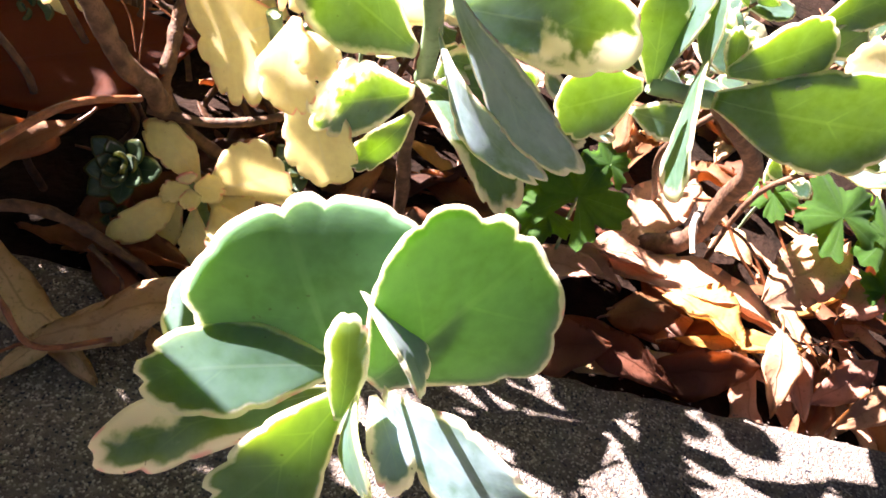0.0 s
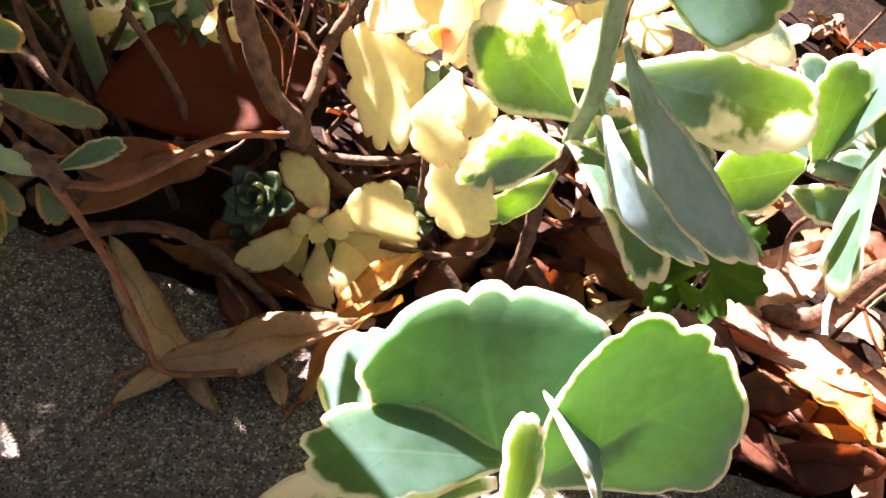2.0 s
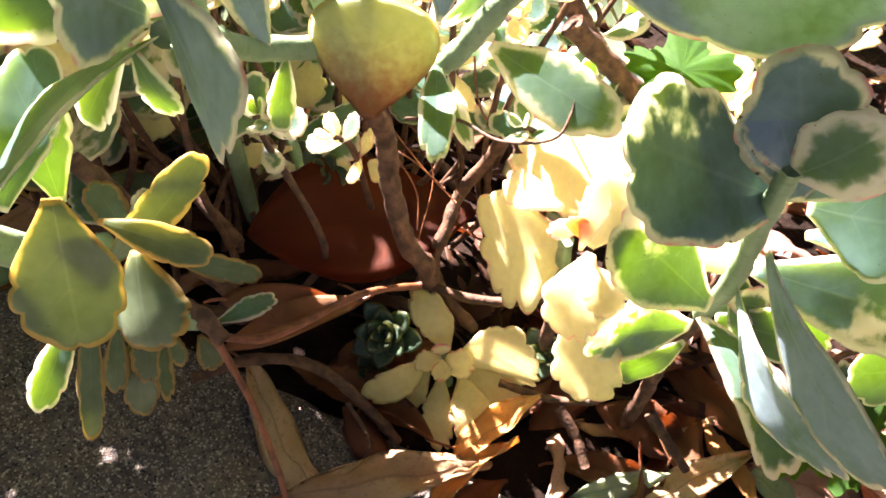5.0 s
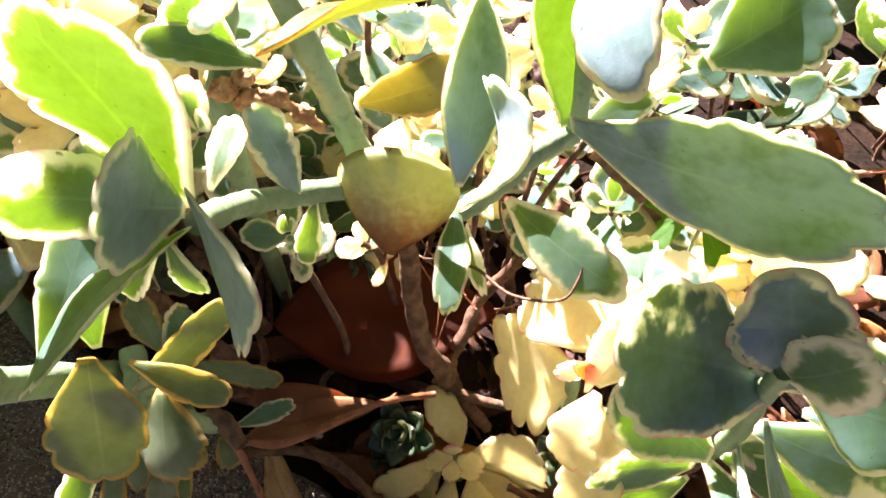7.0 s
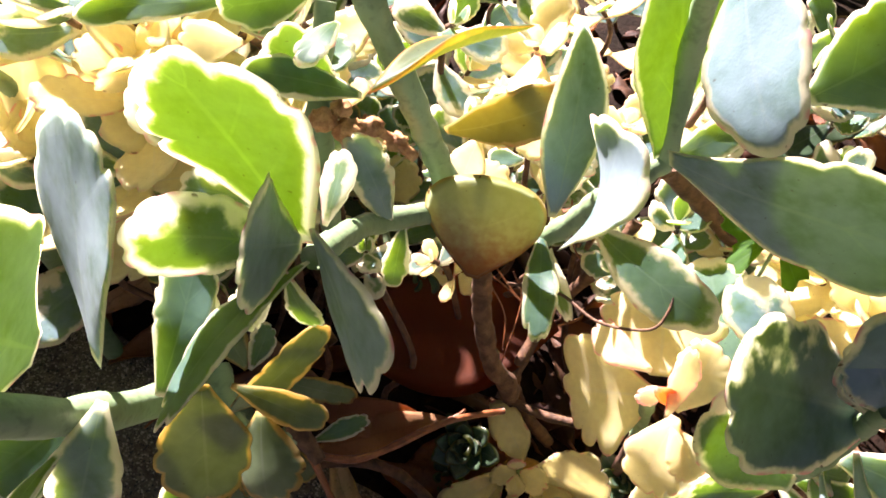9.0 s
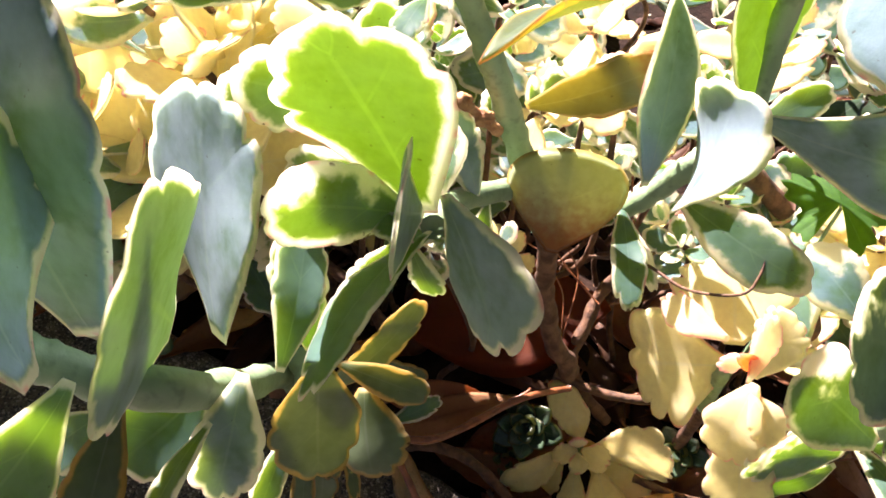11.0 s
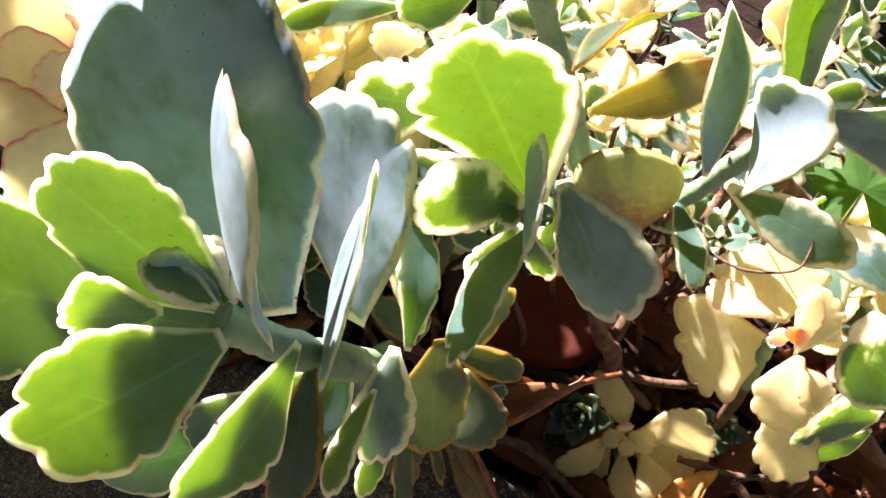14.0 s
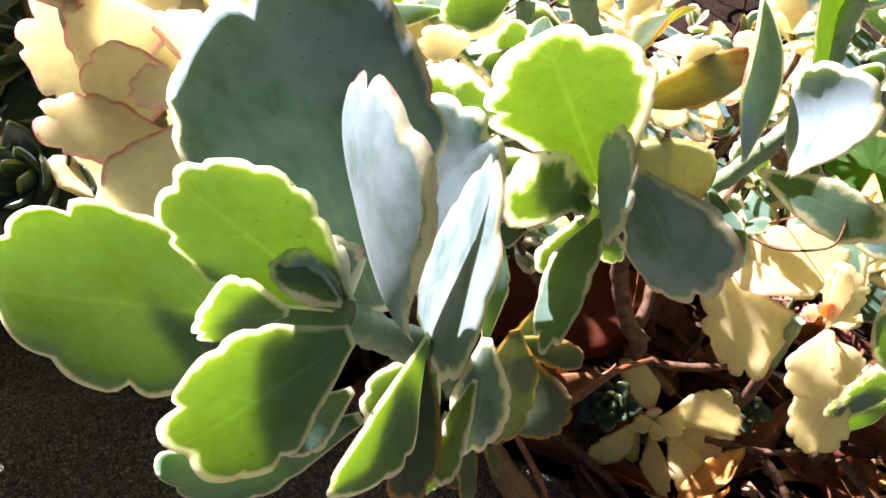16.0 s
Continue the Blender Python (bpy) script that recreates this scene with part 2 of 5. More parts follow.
def dry_leaf_material(name, dark, light, glow, part_through=0.3, rough=0.6):
    m, nt, bsdf, out = material(name)
    at = nt.nodes.new("ShaderNodeAttribute")
    at.attribute_name = "lf"
    sep = nt.nodes.new("ShaderNodeSeparateXYZ")
    link(nt, at.outputs["Vector"], sep.inputs[0])
    u, v, edge = sep.outputs
    a, b = noise_node(nt, 70, 4), noise_node(nt, 650, 3)
    col = mix_node(nt, ramp(nt, a, 0.3, 0.7), dark, light)
    col = mix_node(nt, math_node(nt, "MULTIPLY", ramp(nt, b, 0.55, 0.7), 0.55), col, tuple(c * 0.4 for c in dark))
    rib = math_node(nt, "SUBTRACT", 1.0, ramp(nt, math_node(nt, "ABSOLUTE", v), 0.02, 0.07))
    side = math_node(nt, "SINE", math_node(nt, "ADD", math_node(nt, "MULTIPLY", u, 75.0), math_node(nt, "MULTIPLY", math_node(nt, "ABSOLUTE", v), -16.0)))
    side = ramp(nt, side, 0.80, 1.0)
    col = mix_node(nt, math_node(nt, "MULTIPLY", rib, 0.5), col, tuple(c * 0.5 for c in dark))
    col = mix_node(nt, math_node(nt, "MULTIPLY", side, 0.07), col, tuple(c * 0.6 for c in dark))
    info = nt.nodes.new("ShaderNodeObjectInfo")
    hue = nt.nodes.new("ShaderNodeHueSaturation")
    link(nt, col, hue.inputs["Color"])
    link(nt, math_node(nt, "ADD", math_node(nt, "MULTIPLY", info.outputs["Random"], 0.6), 0.7), hue.inputs["Value"])
    link(nt, math_node(nt, "ADD", math_node(nt, "MULTIPLY", info.outputs["Random"], 0.03), 0.485), hue.inputs["Hue"])
    link(nt, hue.outputs[0], bsdf.inputs["Base Color"])
    bsdf.inputs["Roughness"].default_value = rough
    bsdf.inputs["Specular IOR Level"].default_value = 0.2
    hgt = math_node(nt, "ADD", math_node(nt, "MULTIPLY", rib, 1.2), math_node(nt, "ADD", math_node(nt, "MULTIPLY", side, 0.15), b))
    bump(nt, bsdf, hgt, 0.0004, 0.7)
    tr = nt.nodes.new("ShaderNodeBsdfTranslucent")
    tr.inputs["Color"].default_value = (*glow, 1)
    ms = nt.nodes.new("ShaderNodeMixShader")
    ms.inputs[0].default_value = part_through
    link(nt, bsdf.outputs[0], ms.inputs[1])
    link(nt, tr.outputs[0], ms.inputs[2])
    link(nt, ms.outputs[0], out.inputs["Surface"])
    return m


DRY = {
    "tan": dry_leaf_material("dry_leaf_tan", (0.40, 0.25, 0.13), (0.62, 0.44, 0.27), (0.9, 0.55, 0.25)),
    "brown": dry_leaf_material("dry_leaf_brown", (0.09, 0.036, 0.018), (0.20, 0.09, 0.046), (0.8, 0.35, 0.12)),
    "pinkish": dry_leaf_material("dry_leaf_pinkish", (0.40, 0.22, 0.15), (0.58, 0.37, 0.27), (0.9, 0.5, 0.3)),
    "red": dry_leaf_material("dry_leaf_red", (0.045, 0.011, 0.003), (0.095, 0.024, 0.005), (0.7, 0.2, 0.02), 0.4, 0.7),
    "green": dry_leaf_material("dry_leaf_grey_green", (0.28, 0.33, 0.22), (0.38, 0.42, 0.30), (0.6, 0.7, 0.3)),
    # shade under the plants, put into a darker dry leaf colour
    "deep_shade": dry_leaf_material("dry_leaf_deep_shade", (0.030, 0.013, 0.008), (0.075, 0.033, 0.018), (0.5, 0.2, 0.08), 0.15),
    "gold": dry_leaf_material("dry_leaf_gold", (0.45, 0.24, 0.07), (0.66, 0.42, 0.16), (1.0, 0.6, 0.2), 0.4),
}


def concrete_material():
    m, nt, bsdf, out = material("weathered_concrete")
    co = nt.nodes.new("ShaderNodeTexCoord").outputs["Object"]
    big = noise_node(nt, 22, 4, co)
    mid = noise_node(nt, 260, 4, co)
    vor = nt.nodes.new("ShaderNodeTexVoronoi")
    vor.inputs["Scale"].default_value = 1500
    link(nt, co, vor.inputs["Vector"])
    sepc = nt.nodes.new("ShaderNodeSeparateColor")
    link(nt, vor.outputs["Color"], sepc.inputs[0])
    grain = ramp(nt, sepc.outputs[0], 0.70, 0.98)
    col = mix_node(nt, ramp(nt, big, 0.3, 0.7), (0.075, 0.061, 0.050), (0.155, 0.127, 0.104))
    col = mix_node(nt, ramp(nt, mid, 0.35, 0.75), col, (0.20, 0.165, 0.135))
    col = mix_node(nt, math_node(nt, "MULTIPLY", grain, 0.55), col, (0.66, 0.60, 0.52))
    dark = ramp(nt, sepc.outputs[1], 0.88, 0.94)
    col = mix_node(nt, dark, col, (0.03, 0.032, 0.04))
    link(nt, col, bsdf.inputs["Base Color"])
    bsdf.inputs["Roughness"].default_value = 0.9
    hgt = math_node(nt, "SUBTRACT", math_node(nt, "MULTIPLY", mid, 1.4), vor.outputs["Distance"])
    bump(nt, bsdf, hgt, 0.0008, 0.8)
    return m


CONCRETE = concrete_material()
GRAIN = simple("aggregate_grain", (0.10, 0.08, 0.065), (0.36, 0.30, 0.24), 260, 0.8, 0.2, 2000)


# ---- building ----
MM = 0.001


def thing(name, base, label, category, group=""):
    ob = new(name)
    ob.location = Vector(base) * MM
    ob.empty_display_size = 0.01
    return tagged(ob, label, category, group)


def mesh_part(name, verts, faces, mat, parent=None, lf=None, label="", smooth=True):
    me = bpy.data.meshes.new(name)
    off = parent.location if parent else Vector()
    me.from_pydata([tuple(Vector(v) - off) for v in verts], [], faces)
    me.update()
    if smooth:
        me.polygons.foreach_set("use_smooth", [True] * len(me.polygons))
    if lf is not None:
        a = me.attributes.new("lf", "FLOAT_VECTOR", "POINT")
        a.data.foreach_set("vector", np.asarray(lf, dtype=np.float32).ravel())
    me.materials.append(mat)
    ob = new(name, me)
    if parent:
        ob.parent = parent
    return tagged(ob, label)


def curve_points(pts, n):
    """Catmull-Rom through the points."""
    p = [Vector(q) for q in pts]
    p = [p[0] * 2 - p[1]] + p + [p[-1] * 2 - p[-2]]
    out = []
    seg = len(p) - 3
    for i in range(seg):
        for k in range(n):
            t = k / n
            a, b, c, d = p[i:i + 4]
            out.append(0.5 * (2 * b + (c - a) * t + (2 * a - 5 * b + 4 * c - d) * t * t + (3 * b - a - 3 * c + d) * t ** 3))
    return out + [p[-2]]


def tube_geometry(pts, r0, r1, sides=10, n=8, knots=0.12, seed=0):
    line = curve_points([Vector(q) * MM for q in pts], n)
    rng = random.Random(seed)
    verts, faces = [], []
    up = Vector((0.31, 0.2, 0.93)).normalized()
    for i, c in enumerate(line):
        d = (line[min(i + 1, len(line) - 1)] - line[max(i - 1, 0)]).normalized()
        x = d.cross(up).normalized()
        y = d.cross(x)
        t = i / (len(line) - 1)
        r = (r0 + (r1 - r0) * t) * MM * (1 + rng.uniform(-knots, knots))
        for k in range(sides):
            a = 2 * math.pi * k / sides
            rr = r * (1 + rng.uniform(-knots, knots) * 0.4)
            verts.append(c + x * math.cos(a) * rr + y * math.sin(a) * rr)
    m = len(line)
    for i in range(m - 1):
        for k in range(sides):
            k2 = (k + 1) % sides
            faces.append((i * sides + k, i * sides + k2, (i + 1) * sides + k2, (i + 1) * sides + k))
    faces.append(tuple(range(sides)))
    faces.append(tuple(range((m - 1) * sides, m * sides))[::-1])
    return verts, faces


COUNT = [0]


def tube(parent, name, pts, r0, r1, mat, label="", sides=10, knots=0.12):
    COUNT[0] += 1
    v, f = tube_geometry(pts, r0, r1, sides, 8, knots, COUNT[0])
    return mesh_part(name, v, f, mat, parent, label=label)


def blade_geometry(base, tip, normal, width, bend, cup, shape, seed, thick=0.65, rows=34, cols=8, twist=0.0):
    """A leaf as a closed lens-shaped solid. shape 0: obovate with scalloped margin, 1: pointed, 2: lance-shaped and dry, 3: broad oval and dry."""
    rng = random.Random(seed)
    B, T, N = Vector(base) * MM, Vector(tip) * MM, Vector(normal)
    a = T - B
    length = a.length
    a.normalize()
    N = (N - a * N.dot(a)).normalized()
    S = a.cross(N)
    half = width * MM / 2
    lobes = [rng.uniform(5.2, 6.6), rng.uniform(5.2, 6.6)]
    phase = [rng.uniform(-0.12, 0.12), rng.uniform(-0.12, 0.12)]
    amp = rng.uniform(0.12, 0.18) if shape == 0 else 0.0
    lean = rng.uniform(-0.06, 0.06)
    wave = [rng.uniform(0, 6.28) for _ in range(3)]
    top, bottom, lf = [], [], []
    side_pts = []
    peak = 0.0
    prof = []
    for i in range(rows + 1):
        s = i / rows
        u = 1 - (1 - s) ** (1.45 if shape < 2 else 1.1)
        if shape == 0:
            f = (0.03 + u) ** 0.72 * math.sqrt(max(0.0, 1 - u ** 3.3))
            f *= 0.55 + 0.45 * min(1, u / 0.35)
        elif shape == 1:
            f = math.sin(math.pi * min(1, u ** 1.25 * 0.98 + 0.02)) ** 0.8 * (1 - 0.25 * u)
        elif shape == 2:
            f = math.sin(math.pi * min(1, u * 0.97 + 0.015)) ** 0.85 * (1 - 0.35 * u)
        else:
            f = math.sin(math.pi * min(1, u * 0.96 + 0.02)) ** 0.6
        prof.append((u, f))
        peak = max(peak, f)
    for i, (u, f) in enumerate(prof):
        s = i / rows
        pair = []
        for k, sg in enumerate((-1, 1)):
            x, y = sg * f / peak * half, u * length
            if shape == 0 and u > 0.3:
                q = (s - 0.12 + phase[k] * 0.3) * lobes[k]
                notch = (1 - abs(math.sin(math.pi * q))) ** 2.2
                fade = min(1, (u - 0.3) / 0.2)
                sc = 1 - amp * notch * fade + 0.03 * math.sin(7 * q + wave[0])
                cy = 0.58 * length
                x, y = x * sc, cy + (y - cy) * sc
            elif shape >= 2:
                x *= 1 + 0.09 * math.sin(8 * u + wave[k]) + 0.06 * math.sin(21 * u + wave[2 - k]) + 0.05 * noise.noise(Vector((u * 30, k * 9, seed)))
            x += lean * half * math.sin(math.pi * u)
            pair.append((x, y))
        side_pts.append(pair)
    for layer in (1, -1):
        for i, (u, f) in enumerate(prof):
            (x0, y0), (x1, y1) = side_pts[i]
            hw = max(1e-6, (x1 - x0) / 2)
            for j in range(cols + 1):
                v = -1 + 2 * j / cols
                v = math.copysign(abs(v) ** 0.85, v)
                w = (v + 1) / 2
                x, y = x0 + (x1 - x0) * w, y0 + (y1 - y0) * w
                lens = math.sqrt(max(0, 1 - v * v)) * min(1, (1 - u) * 9 + 0.05) ** 0.5
                if shape >= 2:
                    lens = 1 if abs(v) < 0.999 and 0 < i < rows else 0
                z = layer * thick * MM * lens
                z += length * bend * 4 * u * (1 - u) + cup * v * v * hw
                z += 0.018 * length * math.sin(5 * u + wave[1]) * v + 0.010 * length * math.sin(8 * u + wave[2])
                if shape >= 2:
                    z += 0.07 * length * noise.noise(Vector((u * 4, v * 1.3, seed * 1.7))) * min(1, u * 5) + 0.03 * length * noise.noise(Vector((u * 11, v * 3, seed * 0.9)))
                    z += 0.05 * length * math.sin(4.5 * u + wave[0]) * abs(v) + twist * x * (u - 0.4)
                P = B + a * y + S * x + N * z
                (top if layer == 1 else bottom).append(P)
                if layer == 1:
                    lf.append((u, v, min((1 - abs(v)) * hw, (1 - u) * length * 0.9) / MM))
    n = len(top)
    c1 = cols + 1
    verts = top + bottom
    faces = []
    for i in range(rows):
        for j in range(cols):
            p = (i * c1 + j, i * c1 + j + 1, (i + 1) * c1 + j + 1, (i + 1) * c1 + j)
            faces.append(p)
            faces.append(tuple(n + q for q in p[::-1]))
    remap = {}
    for i in range(rows + 1):
        for j in range(cols + 1):
            k = i * c1 + j
            if j in (0, cols) or i in (0, rows):
                remap[n + k] = k
    faces = [tuple(dict.fromkeys(remap.get(q, q) for q in fc)) for fc in faces]
    faces = [fc for fc in faces if len(fc) > 2]
    used = sorted({q for fc in faces for q in fc})
    idx = {q: i for i, q in enumerate(used)}
    lf2 = lf + lf
    return [verts[q] for q in used], [tuple(idx[q] for q in fc) for fc in faces], [lf2[q] for q in used]


def fan_geometry(base, tip, normal, width, bend, cup, shape, seed, thick=0.65, count=72, rings=6, frill=1.0):
    """A leaf as a closed solid of rings round its middle. shape 0: obovate with scalloped margin, 1: pointed, 3: broad oval, smooth, 4: obovate, smooth."""
    rng = random.Random(seed)
    B, T, N = Vector(base) * MM, Vector(tip) * MM, Vector(normal)
    a = T - B
    length = a.length
    a.normalize()
    N = (N - a * N.dot(a)).normalized()
    S = a.cross(N)
    half = width * MM / 2
    lobes = rng.randint(9, 12) + 0.5
    amp = rng.uniform(0.05, 0.085) * frill if shape == 0 else 0.0
    lean = rng.uniform(-0.08, 0.08)
    wave = [rng.uniform(0, 6.28) for _ in range(4)]
    wide_at, neck = (0.60, 0.17) if shape == 0 else (0.66, 0.10)

    def outline(u):
        if shape in (0, 4):
            if u < wide_at:
                return neck + (1 - neck) * math.sin(math.pi / 2 * u / wide_at) ** 1.25
            return max(0.0, 1 - ((u - wide_at) / (1 - wide_at)) ** 2.3) ** 0.5
        if shape == 1:
            return math.sin(math.pi * min(1, u ** 1.25 * 0.98 + 0.02)) ** 0.8 * (1 - 0.25 * u)
        return math.sin(math.pi * min(1, u * 0.97 + 0.015)) ** 0.62
    fine = []
    m = 260
    for k in range(m + 1):
        u = 0.5 - 0.5 * math.cos(math.pi * k / m)
        fine.append((outline(u) * half, u * length))
    loop = fine + [(-x, y) for x, y in fine[-2:0:-1]]
    run = [0.0]
    for p, q in zip(loop, loop[1:] + loop[:1]):
        run.append(run[-1] + math.hypot(p[0] - q[0], p[1] - q[1]))
    total = run[-1]
    cy = 0.56 * length
    edge, k = [], 0
    for i in range(count):
        d = total * i / count
        while run[k + 1] < d:
            k += 1
        t = (d - run[k]) / max(1e-9, run[k + 1] - run[k])
        p, q = loop[k], loop[(k + 1) % len(loop)]
        x, y = p[0] + (q[0] - p[0]) * t, p[1] + (q[1] - p[1]) * t
        fade = min(1, max(0, (y / length - 0.28) / 0.25))
        w = 2 * math.pi * i / count
        ph = (i / count * 2 - 1) * lobes * math.pi * 0.5 + 0.55 * math.sin(2 * w + wave[0]) + 0.35 * math.sin(5 * w + wave[1])
        deep = amp * (0.75 + 0.45 * math.sin(3 * w + wave[2]) + 0.25 * math.sin(7 * w + wave[3]))
        sc = 1 + fade * (deep * (1 - 2 * (1 - abs(math.sin(ph))) ** 1.8) + (0.03 * math.sin(2 * w + wave[1]) + 0.02 * math.sin(4 * w + wave[3]) if amp else 0))
        edge.append((x * sc, cy + (y - cy) * sc))
    verts, lf = [], []

    def place(x, y, z):
        u = y / length
        hw = max(0.15 * half, outline(min(0.999, max(0.001, u))) * half)
        w = x / half
        z += length * bend * 4 * u * (1 - u) + cup * half * min(1.6, w * w)
        z += 0.022 * length * math.sin(5 * u + wave[2]) * w + 0.012 * length * math.sin(7 * u + wave[3]) * (0.4 + abs(w))
        verts.append(B + a * y + S * (x + lean * half * math.sin(math.pi * u)) + N * z)
        return u, x / hw
    for layer in (1, -1):
        for r in range(rings if layer == -1 else rings + 1):
            q = (r / rings) ** 0.75
            for x, y in edge:
                dist = math.hypot(x, y - cy)
                zz = layer * thick * MM * math.sqrt(max(0, 1 - q ** 4))
                u, v = place(x * q, cy + (y - cy) * q, zz if r else layer * thick * MM)
                lf.append((u, v, (1 - q) * dist / MM * 0.85))
    faces = []
    n = count
    low = (rings + 1) * n

    def at_low(r, i):
        return rings * n + i if r == rings else low + r * n + i
    for r in range(rings):
        for i in range(n):
            j = (i + 1) % n
            if r == 0:
                continue
            faces.append((r * n + i, (r + 1) * n + i, (r + 1) * n + j, r * n + j))
            faces.append((at_low(r, j), at_low(r + 1, j), at_low(r + 1, i), at_low(r, i)))
    # centre strips
    for i in range(n):
        j = (i + 1) % n
        faces.append((0, n + i, n + j))
        faces.append((low, low + n + j, low + n + i))
    used = sorted({q for fc in faces for q in fc})
    idx = {q: i for i, q in enumerate(used)}
    return [verts[q] for q in used], [tuple(idx[q] for q in fc) for fc in faces], [lf[q] for q in used]


def leaf(parent, base, tip, normal, width, style, bend=0.06, cup=0.12, shape=0, label="", count=84, rings=6):
    COUNT[0] += 1
    v, f, lf = fan_geometry(base, tip, normal, width, bend, cup, int(shape), COUNT[0], 0.65 if shape == 0 else 1.0, count, rings, 1.5 if style in "cp" else 1.0)
    return mesh_part("leaf", v, f, STYLES[style], parent, lf, label)


def dried_bud(parent, centre, radius, seed):
    """Shrivelled, wrinkled flower bud."""
    bm = bmesh.new()
    bmesh.ops.create_icosphere(bm, subdivisions=3, radius=radius * MM)
    c = Vector(centre) * MM
    for v in bm.verts:
        d = v.co.normalized()
        v.co *= 1 + 0.35 * noise.noise(d * 2.4 + Vector((seed * 3, 0, 0))) + 0.12 * math.sin(9 * math.atan2(d.y, d.x) + seed)
        v.co.z *= 0.8
    bm.verts.index_update()
    verts, faces = [c + v.co for v in bm.verts], [tuple(v.index for v in f.verts) for f in bm.faces]
    bm.free()
    return mesh_part("dried_bud", verts, faces, DRY_BUD, parent, label="shrivelled brown flower bud")


def dead_leaf(base, tip, normal, width, tone, label, bend=0.05, cup=0.25, shape=2, twist=0.3, name="dead_leaf"):
    COUNT[0] += 1
    if shape == 3:
        v, f, lf = fan_geometry(base, tip, normal, width, bend, cup, 3, COUNT[0], 0.3, 48, 5)
    else:
        v, f, lf = blade_geometry(base, tip, normal, width, bend, cup, shape, COUNT[0], 0.25, 20, 6, twist)
    c = sum((Vector(q) for q in v), Vector()) / len(v)
    me = bpy.data.meshes.new(name)
    me.from_pydata([tuple(Vector(q) - c) for q in v], [], f)
    me.update()
    me.polygons.foreach_set("use_smooth", [True] * len(me.polygons))
    a = me.attributes.new("lf", "FLOAT_VECTOR", "POINT")
    a.data.foreach_set("vector", np.asarray(lf, dtype=np.float32).ravel())
    me.materials.append(DRY[tone])
    ob = new(name, me)
    ob.location = c
    if shape in (1, 2, 3):
        b, d = Vector(base), (Vector(base) - Vector(tip)) * 0.14
        side = Vector(normal).cross(d) * 0.3
        sv, sf = tube_geometry([b - d * 0.3, b, b + d * 0.6 + side * 0.4, b + d + side], 0.7, 0.45, 6, 4, 0.1, COUNT[0])
        mesh_part("stalk", sv, sf, TWIG_RED, ob, label="thin dry leaf stalk")
    return tagged(ob, label, "dead leaf", "leaf litter")


def rosette_leaves(parent, centre, axis, size, styles, pairs, seed, open_angle=1.1, wide=0.62):
    """Crossed pairs of leaves round an axis, largest outside."""
    rng = random.Random(seed)
    c, ax = Vector(centre), Vector(axis).normalized()
    e1 = ax.orthogonal().normalized()
    e2 = ax.cross(e1)
    turn = rng.uniform(0, 3.14)
    for k in range(pairs):
        q = k / max(1, pairs - 1)
        ln = size * (1 - 0.55 * q) * rng.uniform(0.85, 1.15)
        tilt = open_angle * (1.15 - 0.75 * q) + rng.uniform(-0.15, 0.15)
        for sgn in (0, math.pi):
            an = turn + k * math.pi / 2 + sgn + rng.uniform(-0.25, 0.25)
            r = e1 * math.cos(an) + e2 * math.sin(an)
            d = (ax * math.cos(tilt) + r * math.sin(tilt)).normalized()
            b = c - ax * size * 0.35 * (1 - q)
            nn = ax * math.sin(tilt) - r * math.cos(tilt)
            leaf(parent, b, b + d * ln, nn, ln * wide * rng.uniform(0.85, 1.15), rng.choice(styles), -0.05, 0.15, 0, "", 48, 4)


# ---- setting ----
def slab(name, x0, x1, y0, y1, z0, z1, mat, label, cat, nx, ny, rough, seed):
    """A concrete strip with an uneven top and worn, rounded edges."""
    bm = bmesh.new()
    grid = {}
    for i in range(nx + 1):
        for j in range(ny + 1):
            x, y = x0 + (x1 - x0) * i / nx, y0 + (y1 - y0) * (j / ny) ** 0.7
            z = z1 + rough * (noise.noise(Vector((x * 30, y * 30, seed))) + 0.6 * noise.noise(Vector((x * 110, y * 110, seed))))
            d = y1 - y
            if d < 0.006:
                z -= (0.006 - d) ** 2 / 0.010 + 0.0008 * noise.noise(Vector((x * 160, 3, seed)))
            if j == ny:
                y += 0.0022 * noise.noise(Vector((x * 90, 1, seed)))
            grid[i, j] = bm.verts.new((x, y, z))
    low = {}
    for i in range(nx + 1):
        for j in (0, ny):
            v = grid[i, j].co
            low[i, j] = bm.verts.new((v.x, v.y, z0))
    for i in range(nx):
        for j in range(ny):
            bm.faces.new((grid[i, j], grid[i + 1, j], grid[i + 1, j + 1], grid[i, j + 1]))
        bm.faces.new((grid[i, ny], grid[i + 1, ny], low[i + 1, ny], low[i, ny]))
        bm.faces.new((grid[i + 1, 0], grid[i, 0], low[i, 0], low[i + 1, 0]))
    me = bpy.data.meshes.new(name)
    bm.to_mesh(me)
    bm.free()
    me.polygons.foreach_set("use_smooth", [True] * len(me.polygons))
    me.materials.append(mat)
    return tagged(new(name, me), label, cat, kind="structure")


kerb = slab("kerb", -1.2, 0.9, -0.32, 0.0, -0.14, 0.0, CONCRETE, "weathered grey concrete garden kerb with exposed fine aggregate", "kerb", 420, 90, 0.0009, 3.0)
for x0, x1 in ((-30, -1.203), (0.903, 30)):
    slab("kerb", x0, x1, -0.32, 0.0, -0.14, 0.0, CONCRETE, "weathered grey concrete garden kerb running on", "kerb", 120, 8, 0.0009, 4.0)


def ground_height(x, y):
    h = -0.010 - 0.10 * max(-0.1, min(0.35, x)) if y > -0.1 else -0.10
    return h


